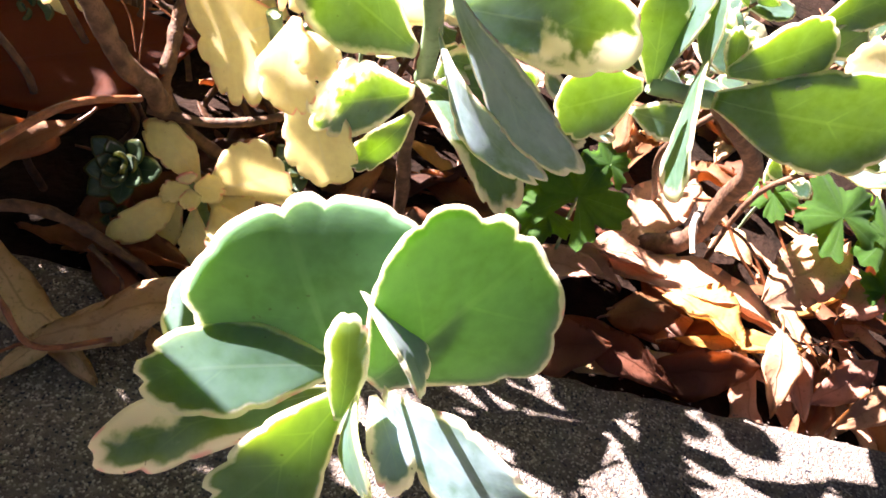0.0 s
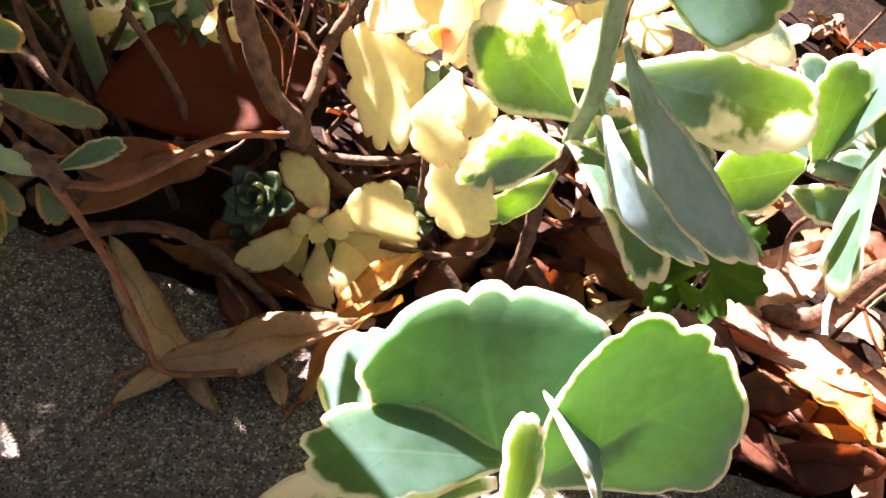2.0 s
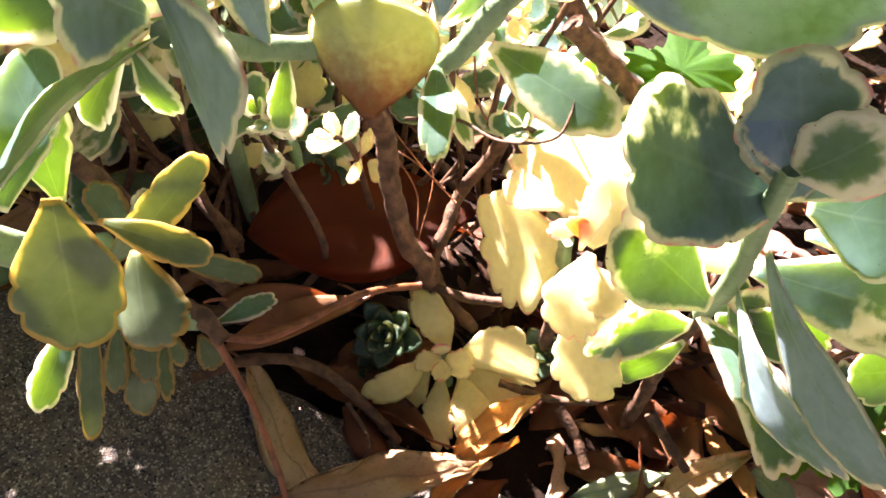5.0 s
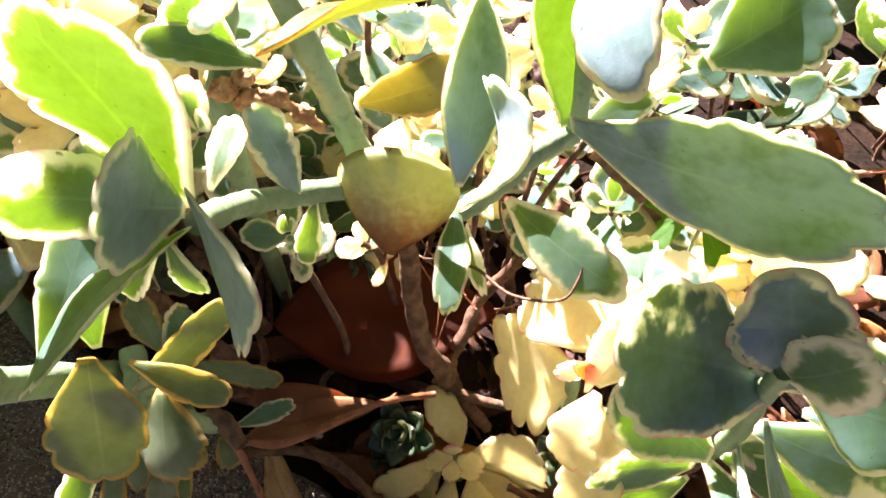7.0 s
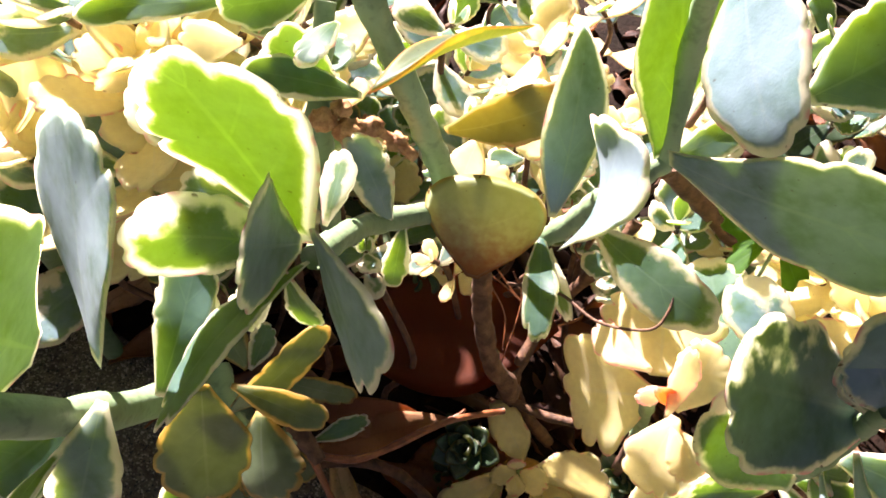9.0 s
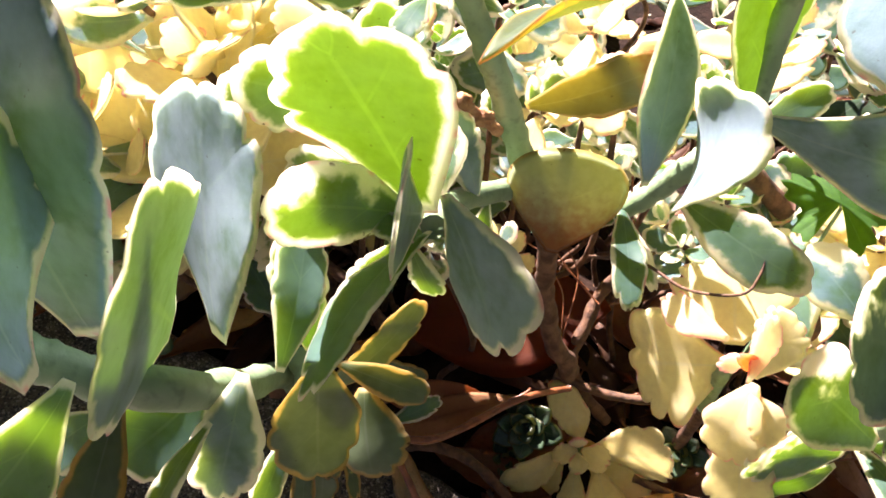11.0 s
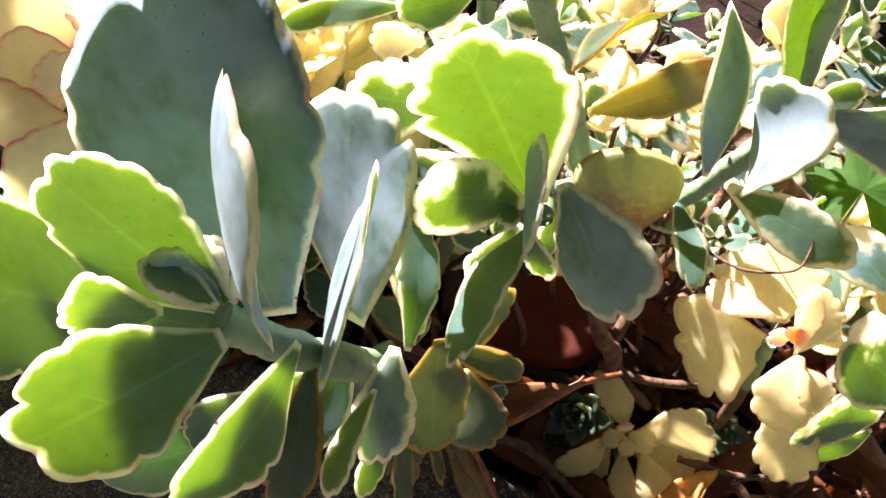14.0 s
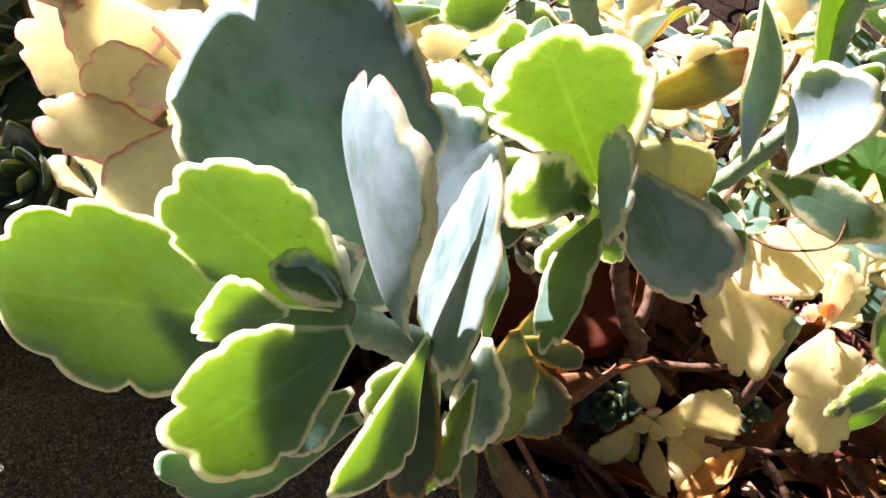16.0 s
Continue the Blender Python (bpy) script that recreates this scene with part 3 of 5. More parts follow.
def soil_bed():
    nx, ny = 150, 90
    verts, faces = [], []
    for i in range(nx + 1):
        for j in range(ny + 1):
            s = -1 + 2 * i / nx
            x = -0.1 + math.copysign(abs(s) ** 2.2, s) * 30
            q = j / ny
            y = -0.01 + q ** 2.6 * 30
            z = ground_height(x, max(y, 0)) - 0.004 + 0.006 * noise.noise(Vector((x * 14, y * 14, 0))) + 0.003 * noise.noise(Vector((x * 60, y * 60, 2)))
            z += 0.04 * min(1, max(0, (y - 0.2) / 0.5))
            verts.append((x, y, z))
    for i in range(nx):
        for j in range(ny):
            k = i * (ny + 1) + j
            faces.append((k, k + ny + 1, k + ny + 2, k + 1))
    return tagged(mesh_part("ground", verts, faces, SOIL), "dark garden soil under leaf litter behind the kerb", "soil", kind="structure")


soil_bed()


def pavement():
    """Unseen paving the kerb stands on, added for bounced light, running to the horizon."""
    nx, ny = 60, 40
    verts, faces = [], []
    for i in range(nx + 1):
        for j in range(ny + 1):
            s = -1 + 2 * i / nx
            x, y = math.copysign(abs(s) ** 2.2, s) * 30, -0.31 - (j / ny) ** 2.4 * 30
            verts.append((x, y, -0.12 + 0.002 * noise.noise(Vector((x * 9, y * 9, 5)))))
    for i in range(nx):
        for j in range(ny):
            k = i * (ny + 1) + j
            faces.append((k, k + 1, k + ny + 2, k + ny + 1))
    return tagged(mesh_part("pavement", verts, faces, ASPHALT), "unseen dark grey asphalt pavement in front of the kerb, added for bounced light", "pavement", kind="structure")


# not seen; its dark tone limits the light bounced onto the leaves
pavement()


# ---- plants ----
rosette = thing("succulent_shoot", (-105, -30, 2), "grey-green succulent rosette with cream scalloped leaf margins over the kerb", "succulent plant")
tube(rosette, "stem", [(-97, -80, 100), (-100, -62, 70), (-104, -42, 35), (-105, -30, 2)], 3.2, 3.6, GREEN_STEM)
leaf(rosette, (-97.0, -85.0, 90.0), (-112.5, -73.5, 116.5), (0.15, -0.90, 0.40), 38.5, "gt", 0.03, 0.06)
leaf(rosette, (-92.0, -87.4, 92.6), (-70.3, -70.3, 116.5), (0.36, -0.88, 0.30), 39.1, "gt", 0.03, 0.08)
leaf(rosette, (-97.0, -82.3, 88.7), (-132.4, -72.0, 85.0), (-0.24, -0.53, 0.81), 19.9, "g", 0.06, 0.12)
leaf(rosette, (-96.9, -85.3, 92.8), (-128.7, -94.3, 91.0), (0.07, -0.41, 0.91), 15.4, "g", 0.06, 0.12)
leaf(rosette, (-97.0, -86.9, 88.2), (-134.2, -103.3, 79.2), (-0.08, -0.34, 0.94), 11.8, "v", 0.06, 0.12)
leaf(rosette, (-95.6, -91.9, 96.2), (-109.7, -113.0, 89.6), (0.59, -0.57, 0.57), 15.9, "g", 0.06, 0.12)
leaf(rosette, (-95.9, -97.2, 94.9), (-98.2, -85.3, 107.3), (0.45, -0.60, 0.66), 7.9, "g", 0.06, 0.12)
leaf(rosette, (-96.9, -82.2, 109.3), (-84.0, -94.5, 102.3), (0.66, 0.34, 0.62), 16.0, "gs", 0.06, 0.12)
leaf(rosette, (-93.9, -89.0, 96.6), (-88.4, -108.8, 93.9), (-0.96, -0.27, 0.02), 9.6, "g", 0.10, 0.12)
leaf(rosette, (-89.5, -87.9, 92.5), (-62.6, -106.5, 95.1), (-0.20, -0.95, 0.15), 18.0, "gs", 0.06, 0.12)
leaf(rosette, (-91.1, -88.1, 90.6), (-83.2, -101.8, 85.8), (0.16, -0.24, 0.96), 8.5, "gb", 0.06, 0.12)
leaf(rosette, (-95.8, -89.2, 90.3), (-93.8, -96.4, 90.2), (-0.48, -0.14, 0.87), 4.7, "g", 0.06, 0.12)

shoot_c = thing("succulent_shoot", (-92, 45, 0), "variegated succulent shoot with long drooping blue-green leaves", "succulent plant")
tube(shoot_c, "stem", [(-105, -12, 157), (-102, -2, 140), (-96, 14, 109), (-95, 26, 84)], 2.2, 2.7, GREEN_STEM)
tube(shoot_c, "woody_stem", [(-95, 26, 84), (-96, 32, 60), (-93, 40, 30), (-92, 45, -4)], 2.5, 2.6, WOOD)
leaf(shoot_c, (-96.0, 20.9, 88.1), (-62.8, -5.7, 70.7), (0.08, -0.47, 0.88), 17.6, "gw", 0.15, 0.18)
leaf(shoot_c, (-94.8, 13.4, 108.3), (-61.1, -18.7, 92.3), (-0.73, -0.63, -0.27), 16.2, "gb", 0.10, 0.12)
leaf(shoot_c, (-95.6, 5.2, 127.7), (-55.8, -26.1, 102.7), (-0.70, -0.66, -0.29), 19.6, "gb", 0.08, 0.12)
leaf(shoot_c, (-93.9, 14.5, 114.3), (-43.2, 19.2, 116.9), (0.06, -0.90, 0.42), 23.4, "v", 0.05, 0.12)
leaf(shoot_c, (-91.7, 29.9, 84.1), (-83.1, 39.8, 89.8), (0.25, -0.64, 0.73), 12.0, "g", 0.06, 0.12)
leaf(shoot_c, (-90.5, 28.9, 83.1), (-62.2, 25.6, 93.5), (-0.10, -0.99, -0.03), 18.2, "g", 0.06, 0.12)
leaf(shoot_c, (-98.2, 9.1, 102.5), (-128.7, -1.0, 124.8), (0.60, -0.57, 0.56), 24.8, "v", -0.03, 0.02)
leaf(shoot_c, (-96.7, 21.3, 83.5), (-123.0, 1.6, 83.6), (0.59, -0.79, 0.17), 22.9, "v", -0.02, 0.03)
leaf(shoot_c, (-95.7, 22.3, 75.9), (-111.2, 17.6, 54.2), (0.25, -0.97, 0.03), 12.3, "g", 0.06, 0.12)
leaf(shoot_c, (-93.7, 20.1, 106.5), (-107.2, 30.0, 111.8), (-0.32, -0.75, 0.58), 19.5, "c", 0.06, 0.12)
leaf(shoot_c, (-91.9, 24.3, 94.5), (-78.1, 33.7, 89.0), (0.61, -0.60, 0.51), 11.2, "gw", 0.06, 0.12)
leaf(shoot_c, (-90.1, 25.3, 92.4), (-77.9, 28.5, 82.0), (0.39, -0.90, 0.19), 9.7, "g", 0.06, 0.12)
leaf(shoot_c, (-98.4, 2.4, 142.1), (-134.3, -29.4, 161.8), (0.66, -0.33, 0.67), 30.9, "vs", -0.04, -0.00)
leaf(shoot_c, (-99.7, -5.5, 146.8), (-114.4, -10.1, 176.7), (0.10, -0.97, 0.10), 21.0, "vs", 0.05, 0.30)
leaf(shoot_c, (-100.0, -5.1, 147.3), (-90.5, -4.0, 166.0), (0.20, -0.88, 0.40), 14.0, "vs", 0.06, 0.12)
leaf(shoot_c, (-94.1, 4.5, 141.3), (-70.8, -0.5, 150.3), (0.25, -0.85, 0.42), 24.0, "g", 0.05, 0.12)
leaf(shoot_c, (-90.9, 5.0, 134.0), (-59.3, 13.1, 133.1), (0.15, -0.47, 0.87), 13.7, "v", 0.05, 0.12)
# young leaves closing the tip of the stem
leaf(shoot_c, (-104.5, -10.5, 154.5), (-96.5, -17.3, 172.5), (-0.16, -0.93, 0.27), 15, "gw", 0.08, 0.25)
leaf(shoot_c, (-104.5, -10.5, 154.5), (-116.5, -10.3, 168.7), (0.44, -0.95, 0.29), 13, "gs", 0.08, 0.25)

cream_rosette = thing("succulent_shoot", (-130, 50, 0), "cream succulent rosette with pink-edged scalloped leaves", "succulent plant")
tube(cream_rosette, "stem", [(-138, 18, 98), (-136, 23, 82), (-134, 28, 68)], 2.2, 2.2, GREEN_STEM)
tube(cream_rosette, "woody_stem", [(-134, 28, 68), (-132, 36, 40), (-130, 50, -4)], 2.2, 2.6, WOOD)
leaf(cream_rosette, (-136.7, 23.3, 93.4), (-160.2, 27.2, 74.0), (-0.37, -0.89, 0.27), 35.2, "c", 0.06, 0.11)
leaf(cream_rosette, (-138.8, 20.8, 104.0), (-148.3, 41.9, 117.0), (-0.07, -0.54, 0.84), 32.5, "c", -0.06, -0.09)
leaf(cream_rosette, (-141.7, 16.4, 108.8), (-161.0, 29.9, 101.2), (-0.62, -0.63, 0.46), 10.2, "p", 0.06, 0.12)
leaf(cream_rosette, (-133.7, 7.1, 105.0), (-136.0, 16.5, 122.7), (0.50, -0.74, 0.46), 7.8, "p", 0.06, 0.12)
leaf(cream_rosette, (-135.8, 12.3, 107.9), (-142.8, 5.2, 108.8), (0.58, -0.48, 0.66), 5.5, "p", 0.06, 0.12)
leaf(cream_rosette, (-136.1, 13.6, 107.9), (-139.8, 7.1, 113.3), (0.89, -0.45, 0.07), 4.9, "b", 0.30, 0.30)
leaf(cream_rosette, (-135.4, 12.5, 108.0), (-137.3, 8.5, 112.9), (0.95, -0.27, 0.16), 3.7, "b", 0.30, 0.30)
leaf(cream_rosette, (-131.8, 13.3, 102.4), (-129.3, 30.0, 115.4), (0.35, -0.61, 0.71), 16.6, "c", 0.06, 0.12)
leaf(cream_rosette, (-129.3, 12.3, 87.8), (-114.2, 4.1, 56.1), (0.14, -0.94, 0.31), 18.7, "c", 0.06, 0.12)
leaf(cream_rosette, (-130.6, 11.8, 102.1), (-128.7, 1.9, 79.5), (-0.27, -0.89, 0.37), 16.7, "c", 0.06, 0.12)
leaf(cream_rosette, (-130.2, 9.7, 99.9), (-119.2, 3.8, 91.8), (0.22, -0.62, 0.76), 11.9, "c", 0.06, 0.12)
leaf(cream_rosette, (-118.3, 31.7, 96.4), (-139.4, 67.4, 115.6), (-0.27, -0.58, 0.77), 22.0, "gw", 0.06, 0.12)
leaf(cream_rosette, (-110.9, 32.3, 120.3), (-131.9, 45.3, 126.6), (-0.26, -0.73, 0.64), 17.2, "v", 0.06, 0.12)

shoot_d = thing("succulent_shoot", (5, 95, -12), "lime and blue-green succulent shoot on a woody brown stem", "succulent plant")
tube(shoot_d, "stem", [(-31, 30, 100), (-10, 31, 100)], 2.6, 2.6, GREEN_STEM)
tube(shoot_d, "woody_stem", [(-10, 31, 100), (22, 50, 72), (30, 66, 45), (28, 75, 11), (5, 95, -12)], 2.8, 5.0, WOOD)
leaf(shoot_d, (-32.3, 30.4, 99.4), (-57.4, 18.3, 90.8), (0.35, -0.85, 0.30), 21.1, "g", 0.06, 0.12)
leaf(shoot_d, (-34.0, 26.7, 92.4), (-16.8, 22.8, 94.8), (0.20, -0.92, 0.25), 11.9, "g", 0.06, 0.12)
leaf(shoot_d, (-30.7, 29.7, 100.4), (-37.7, 37.2, 127.9), (0.09, -0.95, 0.28), 15.7, "g", 0.06, 0.12)
leaf(shoot_d, (-28.8, 30.5, 101.4), (-25.5, 39.5, 131.9), (-0.89, -0.40, 0.21), 17.3, "g", 0.06, 0.12)
leaf(shoot_d, (-17.8, 32.5, 113.7), (-23.0, -8.7, 89.8), (-0.99, 0.09, 0.07), 19.1, "gw", 0.06, 0.12)
leaf(shoot_d, (-17.6, 28.4, 107.9), (-23.1, 31.7, 132.7), (-0.97, -0.13, -0.20), 16.8, "g", 0.06, 0.12)
leaf(shoot_d, (-12.4, 29.5, 109.7), (10.0, 29.2, 128.4), (0.10, -0.92, 0.25), 18.6, "g", 0.08, 0.20)
leaf(shoot_d, (-12.2, 28.7, 101.6), (40.5, 22.1, 109.9), (0.15, -0.95, 0.20), 31.5, "g", 0.04, 0.12)
leaf(shoot_d, (-9.6, 32.2, 107.1), (-12.3, 37.8, 120.0), (0.31, -0.85, 0.43), 8.4, "g", 0.06, 0.12)
leaf(shoot_d, (19.6, 61.5, 116.9), (44.4, 71.4, 133.6), (0.12, -0.92, 0.37), 15.8, "g", 0.06, 0.12)
leaf(shoot_d, (25.0, 58.5, 110.1), (35.9, 63.1, 120.8), (0.01, -0.92, 0.39), 12.5, "g", 0.06, 0.12)
leaf(shoot_d, (50.7, 48.4, 117.3), (28.6, 49.2, 113.9), (-0.10, -0.91, 0.41), 14.6, "p", 0.06, 0.12)

yellow_plantlet = thing("succulent_shoot", (-160, 30, 2), "small pale yellow succulent plantlet at soil level", "succulent plant")
tube(yellow_plantlet, "stem", [(-163, 24, 23), (-160, 30, 2)], 2.2, 2.4, GREEN_STEM)
leaf(yellow_plantlet, (-157.9, 27.1, 21.9), (-132.1, 28.7, 35.2), (0.08, -1.00, -0.03), 31.2, "c", 0.01, -0.10)
leaf(yellow_plantlet, (-162.7, 29.9, 20.6), (-181.1, 33.2, 38.3), (0.46, -0.65, 0.60), 13.1, "c", 0.18, 0.19)
leaf(yellow_plantlet, (-154.5, 21.9, 20.0), (-140.6, 5.2, 8.1), (0.29, -0.39, 0.88), 16.6, "c", 0.12, 0.13)
leaf(yellow_plantlet, (-161.3, 20.4, 17.7), (-152.1, 1.3, 3.8), (-0.11, -0.62, 0.77), 11.1, "c", 0.09, 0.09)
leaf(yellow_plantlet, (-167.7, 24.3, 17.6), (-181.9, 2.2, 13.1), (0.53, -0.48, 0.70), 11.9, "c", 0.15, 0.15)
leaf(yellow_plantlet, (-158.2, 25.8, 18.7), (-131.3, 21.3, 9.6), (0.14, -0.66, 0.74), 17.3, "c", 0.10, 0.10)
leaf(yellow_plantlet, (-166.4, 22.0, 16.0), (-172.9, 9.7, 3.9), (0.08, -0.72, 0.69), 14.3, "c", 0.10, 0.10)
leaf(yellow_plantlet, (-163.1, 21.6, 25.3), (-170.5, 14.9, 23.8), (0.29, -0.51, 0.81), 7.1, "c", 0.15, 0.20)
leaf(yellow_plantlet, (-162.7, 20.5, 25.5), (-159.7, 14.0, 22.6), (-0.01, -0.42, 0.91), 7.1, "c", 0.15, 0.20)
leaf(yellow_plantlet, (-163.4, 22.1, 25.9), (-165.2, 23.0, 30.1), (0.35, -0.87, 0.34), 6.7, "p", 0.15, 0.20)
leaf(yellow_plantlet, (-161.8, 22.1, 25.6), (-151.1, 21.0, 27.2), (-0.17, -0.65, 0.74), 9.9, "c", 0.15, 0.20)

shoot_g = thing("succulent_shoot", (-262, 10, 2), "olive green succulent shoot with hanging narrow leaves over the kerb", "succulent plant")
tube(shoot_g, "stem", [(-223, -31, 63), (-228, -39, 70), (-234, -46, 81), (-246, -38, 88)], 3.2, 3.4, GREEN_STEM)
tube(shoot_g, "woody_stem", [(-261, -27, 99), (-257, -22, 89), (-259, -9, 66), (-235, 10, 20), (-262, 10, 2)], 2.6, 3.6, WOOD)
tube(shoot_g, "dry_tip", [(-214, -32, 60), (-221, -31, 64), (-227, -33, 66)], 2.0, 4.0, WOOD)
leaf(shoot_g, (-221.0, -68.2, 134.4), (-215.7, -74.1, 102.5), (0.68, -0.69, 0.24), 18.5, "o", -0.04, 0.01)
leaf(shoot_g, (-216.1, -56.0, 114.4), (-206.6, -65.3, 98.4), (0.01, -0.86, 0.50), 18.1, "o", 0.00, -0.23)
leaf(shoot_g, (-227.4, -54.3, 101.8), (-213.1, -36.8, 128.3), (0.60, -0.78, 0.19), 9.5, "o", 0.06, 0.12)
leaf(shoot_g, (-237.0, -26.9, 78.2), (-215.8, -10.3, 65.9), (0.68, -0.44, 0.58), 7.2, "o", 0.06, 0.12)
leaf(shoot_g, (-219.8, -28.2, 60.7), (-209.2, -13.9, 64.0), (0.44, -0.50, 0.75), 6.4, "g", 0.06, 0.12)
leaf(shoot_g, (-230.8, -57.4, 94.7), (-219.8, -74.7, 67.1), (0.59, -0.55, 0.59), 5.4, "o", 0.06, 0.12)
leaf(shoot_g, (-233.9, -41.7, 67.8), (-226.1, -53.3, 42.5), (0.59, -0.65, 0.48), 8.6, "o", 0.06, 0.12)
leaf(shoot_g, (-235.9, -46.3, 69.1), (-230.9, -55.8, 53.8), (0.57, -0.60, 0.56), 6.3, "o", 0.06, 0.12)
leaf(shoot_g, (-225.4, -42.4, 65.7), (-214.6, -55.3, 62.0), (0.16, -0.14, 0.98), 4.2, "o", 0.06, 0.12)
leaf(shoot_g, (-232.2, -42.5, 69.6), (-225.5, -49.6, 55.1), (0.58, -0.60, 0.56), 7.6, "o", 0.06, 0.12)
leaf(shoot_g, (-222.6, -31.7, 57.5), (-216.2, -32.9, 47.8), (0.63, -0.59, 0.50), 7.6, "o", 0.06, 0.12)
leaf(shoot_g, (-228.5, -37.5, 62.6), (-221.4, -40.8, 55.0), (0.49, -0.53, 0.69), 5.1, "o", 0.06, 0.12)
leaf(shoot_g, (-233.2, -60.0, 87.9), (-230.9, -77.0, 73.8), (0.55, -0.49, 0.68), 7.6, "g", 0.06, 0.12)
leaf(shoot_g, (-237.9, -35.3, 89.9), (-252.4, -30.3, 97.6), (0.27, -0.49, 0.83), 9.6, "o", 0.06, 0.12)
leaf(shoot_g, (-237.3, -35.1, 90.0), (-241.3, -22.6, 95.1), (0.71, -0.05, 0.70), 8.4, "g", 0.06, 0.12)
leaf(shoot_g, (-223.4, -57.4, 119.8), (-202.7, -49.8, 113.4), (0.42, -0.57, 0.71), 7.6, "o", 0.06, 0.12)
leaf(shoot_g, (-227.6, -61.0, 124.8), (-238.5, -53.7, 147.3), (0.66, -0.56, 0.50), 11.5, "g", 0.06, 0.12)

tall_shoot = thing("succulent_shoot", (-178, 52, 3), "tall succulent with lime backlit leaves and a thick green stem", "succulent plant")
tube(tall_shoot, "branch", [(-210, -49, 161), (-213, -35, 154), (-217, -14, 141), (-209, 8, 135)], 2.6, 3.0, GREEN_STEM)
tube(tall_shoot, "branch", [(-183, 14, 135), (-177, 15, 144), (-170, 16, 158), (-163, 25, 165)], 2.8, 3.0, GREEN_STEM)
tube(tall_shoot, "branch", [(-163, 25, 165), (-167, 22, 190), (-168, 6, 213), (-163.5, -11, 223)], 2.8, 2.2, GREEN_STEM)
tube(tall_shoot, "stem", [(-234, -1, 190), (-228, 3, 177), (-220, 7, 161), (-212, 15, 139), (-201, 19, 117)], 3.3, 3.7, GREEN_STEM)
tube(tall_shoot, "woody_stem", [(-201, 19, 117), (-199, 29, 101), (-195, 31, 81), (-186, 30, 62), (-178, 36, 47), (-178, 52, 3)], 3.2, 3.6, WOOD)
tube(tall_shoot, "dried_stalk", [(-216, 1, 153), (-222, -4, 159), (-226, -8, 162), (-230, -12, 162)], 1.4, 1.2, DRY_BUD)
for q, (bx, by, bz, br) in enumerate(((-220, -2, 157, 2.6), (-225, -6, 161, 3.0), (-228, -11, 161, 3.4), (-233, -14, 163, 3.2), (-231, -10, 165, 2.4))):
    dried_bud(tall_shoot, (bx, by, bz), br, q)
leaf(tall_shoot, (-212.2, -48.3, 163.0), (-231.2, -60.0, 198.4), (0.16, -0.96, -0.23), 31.1, "gw", -0.03, 0.02)
leaf(tall_shoot, (-210.1, -50.6, 161.4), (-213.2, -85.6, 148.5), (-0.56, -0.24, 0.79), 10.5, "g", 0.06, 0.12)
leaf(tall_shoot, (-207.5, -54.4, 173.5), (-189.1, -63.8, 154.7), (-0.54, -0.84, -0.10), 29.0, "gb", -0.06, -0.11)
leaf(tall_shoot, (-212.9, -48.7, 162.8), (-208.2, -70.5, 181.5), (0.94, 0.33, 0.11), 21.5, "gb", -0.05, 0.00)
leaf(tall_shoot, (-213.6, -51.9, 164.4), (-230.0, -72.8, 171.7), (0.80, -0.54, 0.27), 16.3, "v", -0.03, 0.01)
leaf(tall_shoot, (-211.4, -43.8, 164.4), (-217.6, -29.0, 170.1), (0.26, -0.25, 0.93), 6.5, "gw", 0.06, 0.12)
leaf(tall_shoot, (-213.6, -54.1, 159.7), (-219.9, -58.9, 144.4), (0.02, -0.96, 0.29), 7.6, "g", 0.06, 0.12)
leaf(tall_shoot, (-213.6, -53.7, 161.6), (-218.5, -57.8, 163.5), (0.54, -0.31, 0.78), 5.9, "g", 0.20, 0.30)
leaf(tall_shoot, (-211.8, -55.0, 161.2), (-204.4, -54.2, 150.3), (0.20, -0.98, 0.07), 5.8, "g", 0.06, 0.12)
leaf(tall_shoot, (-223.3, -43.0, 163.1), (-245.8, -44.7, 156.7), (-0.08, -0.86, 0.50), 8.2, "v", 0.06, 0.12)
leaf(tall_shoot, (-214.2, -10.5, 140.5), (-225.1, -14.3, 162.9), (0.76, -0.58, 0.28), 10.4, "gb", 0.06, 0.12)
leaf(tall_shoot, (-213.0, -4.7, 137.1), (-211.0, -9.8, 119.3), (0.39, -0.88, 0.29), 6.6, "g", 0.06, 0.12)
leaf(tall_shoot, (-182.9, 14.0, 138.1), (-170.0, -13.3, 130.4), (-0.12, -0.32, 0.94), 8.3, "g", 0.06, 0.12)
leaf(tall_shoot, (-179.1, 13.7, 135.0), (-166.1, 1.5, 126.4), (-0.53, -0.79, 0.31), 5.8, "gw", 0.06, 0.12)
leaf(tall_shoot, (-203.4, 28.3, 182.6), (-216.3, -25.4, 182.2), (-0.45, -0.10, 0.88), 9.5, "n", 0.05, 0.55, 1)
leaf(tall_shoot, (-214.2, 12.6, 155.5), (-185.0, 15.9, 177.9), (0.11, -0.99, 0.00), 12.6, "y", 0.12, 0.10)
leaf(tall_shoot, (-179.4, -0.4, 155.2), (-190.0, 15.0, 194.0), (0.72, -0.52, 0.35), 19.0, "gs", 0.05, 0.25, 1)
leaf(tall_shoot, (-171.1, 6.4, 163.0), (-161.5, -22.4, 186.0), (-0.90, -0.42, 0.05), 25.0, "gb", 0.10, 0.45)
leaf(tall_shoot, (-171.0, 14.9, 146.4), (-136.4, 3.3, 144.6), (-0.25, -0.82, 0.51), 14.7, "gw", 0.08, 0.12)
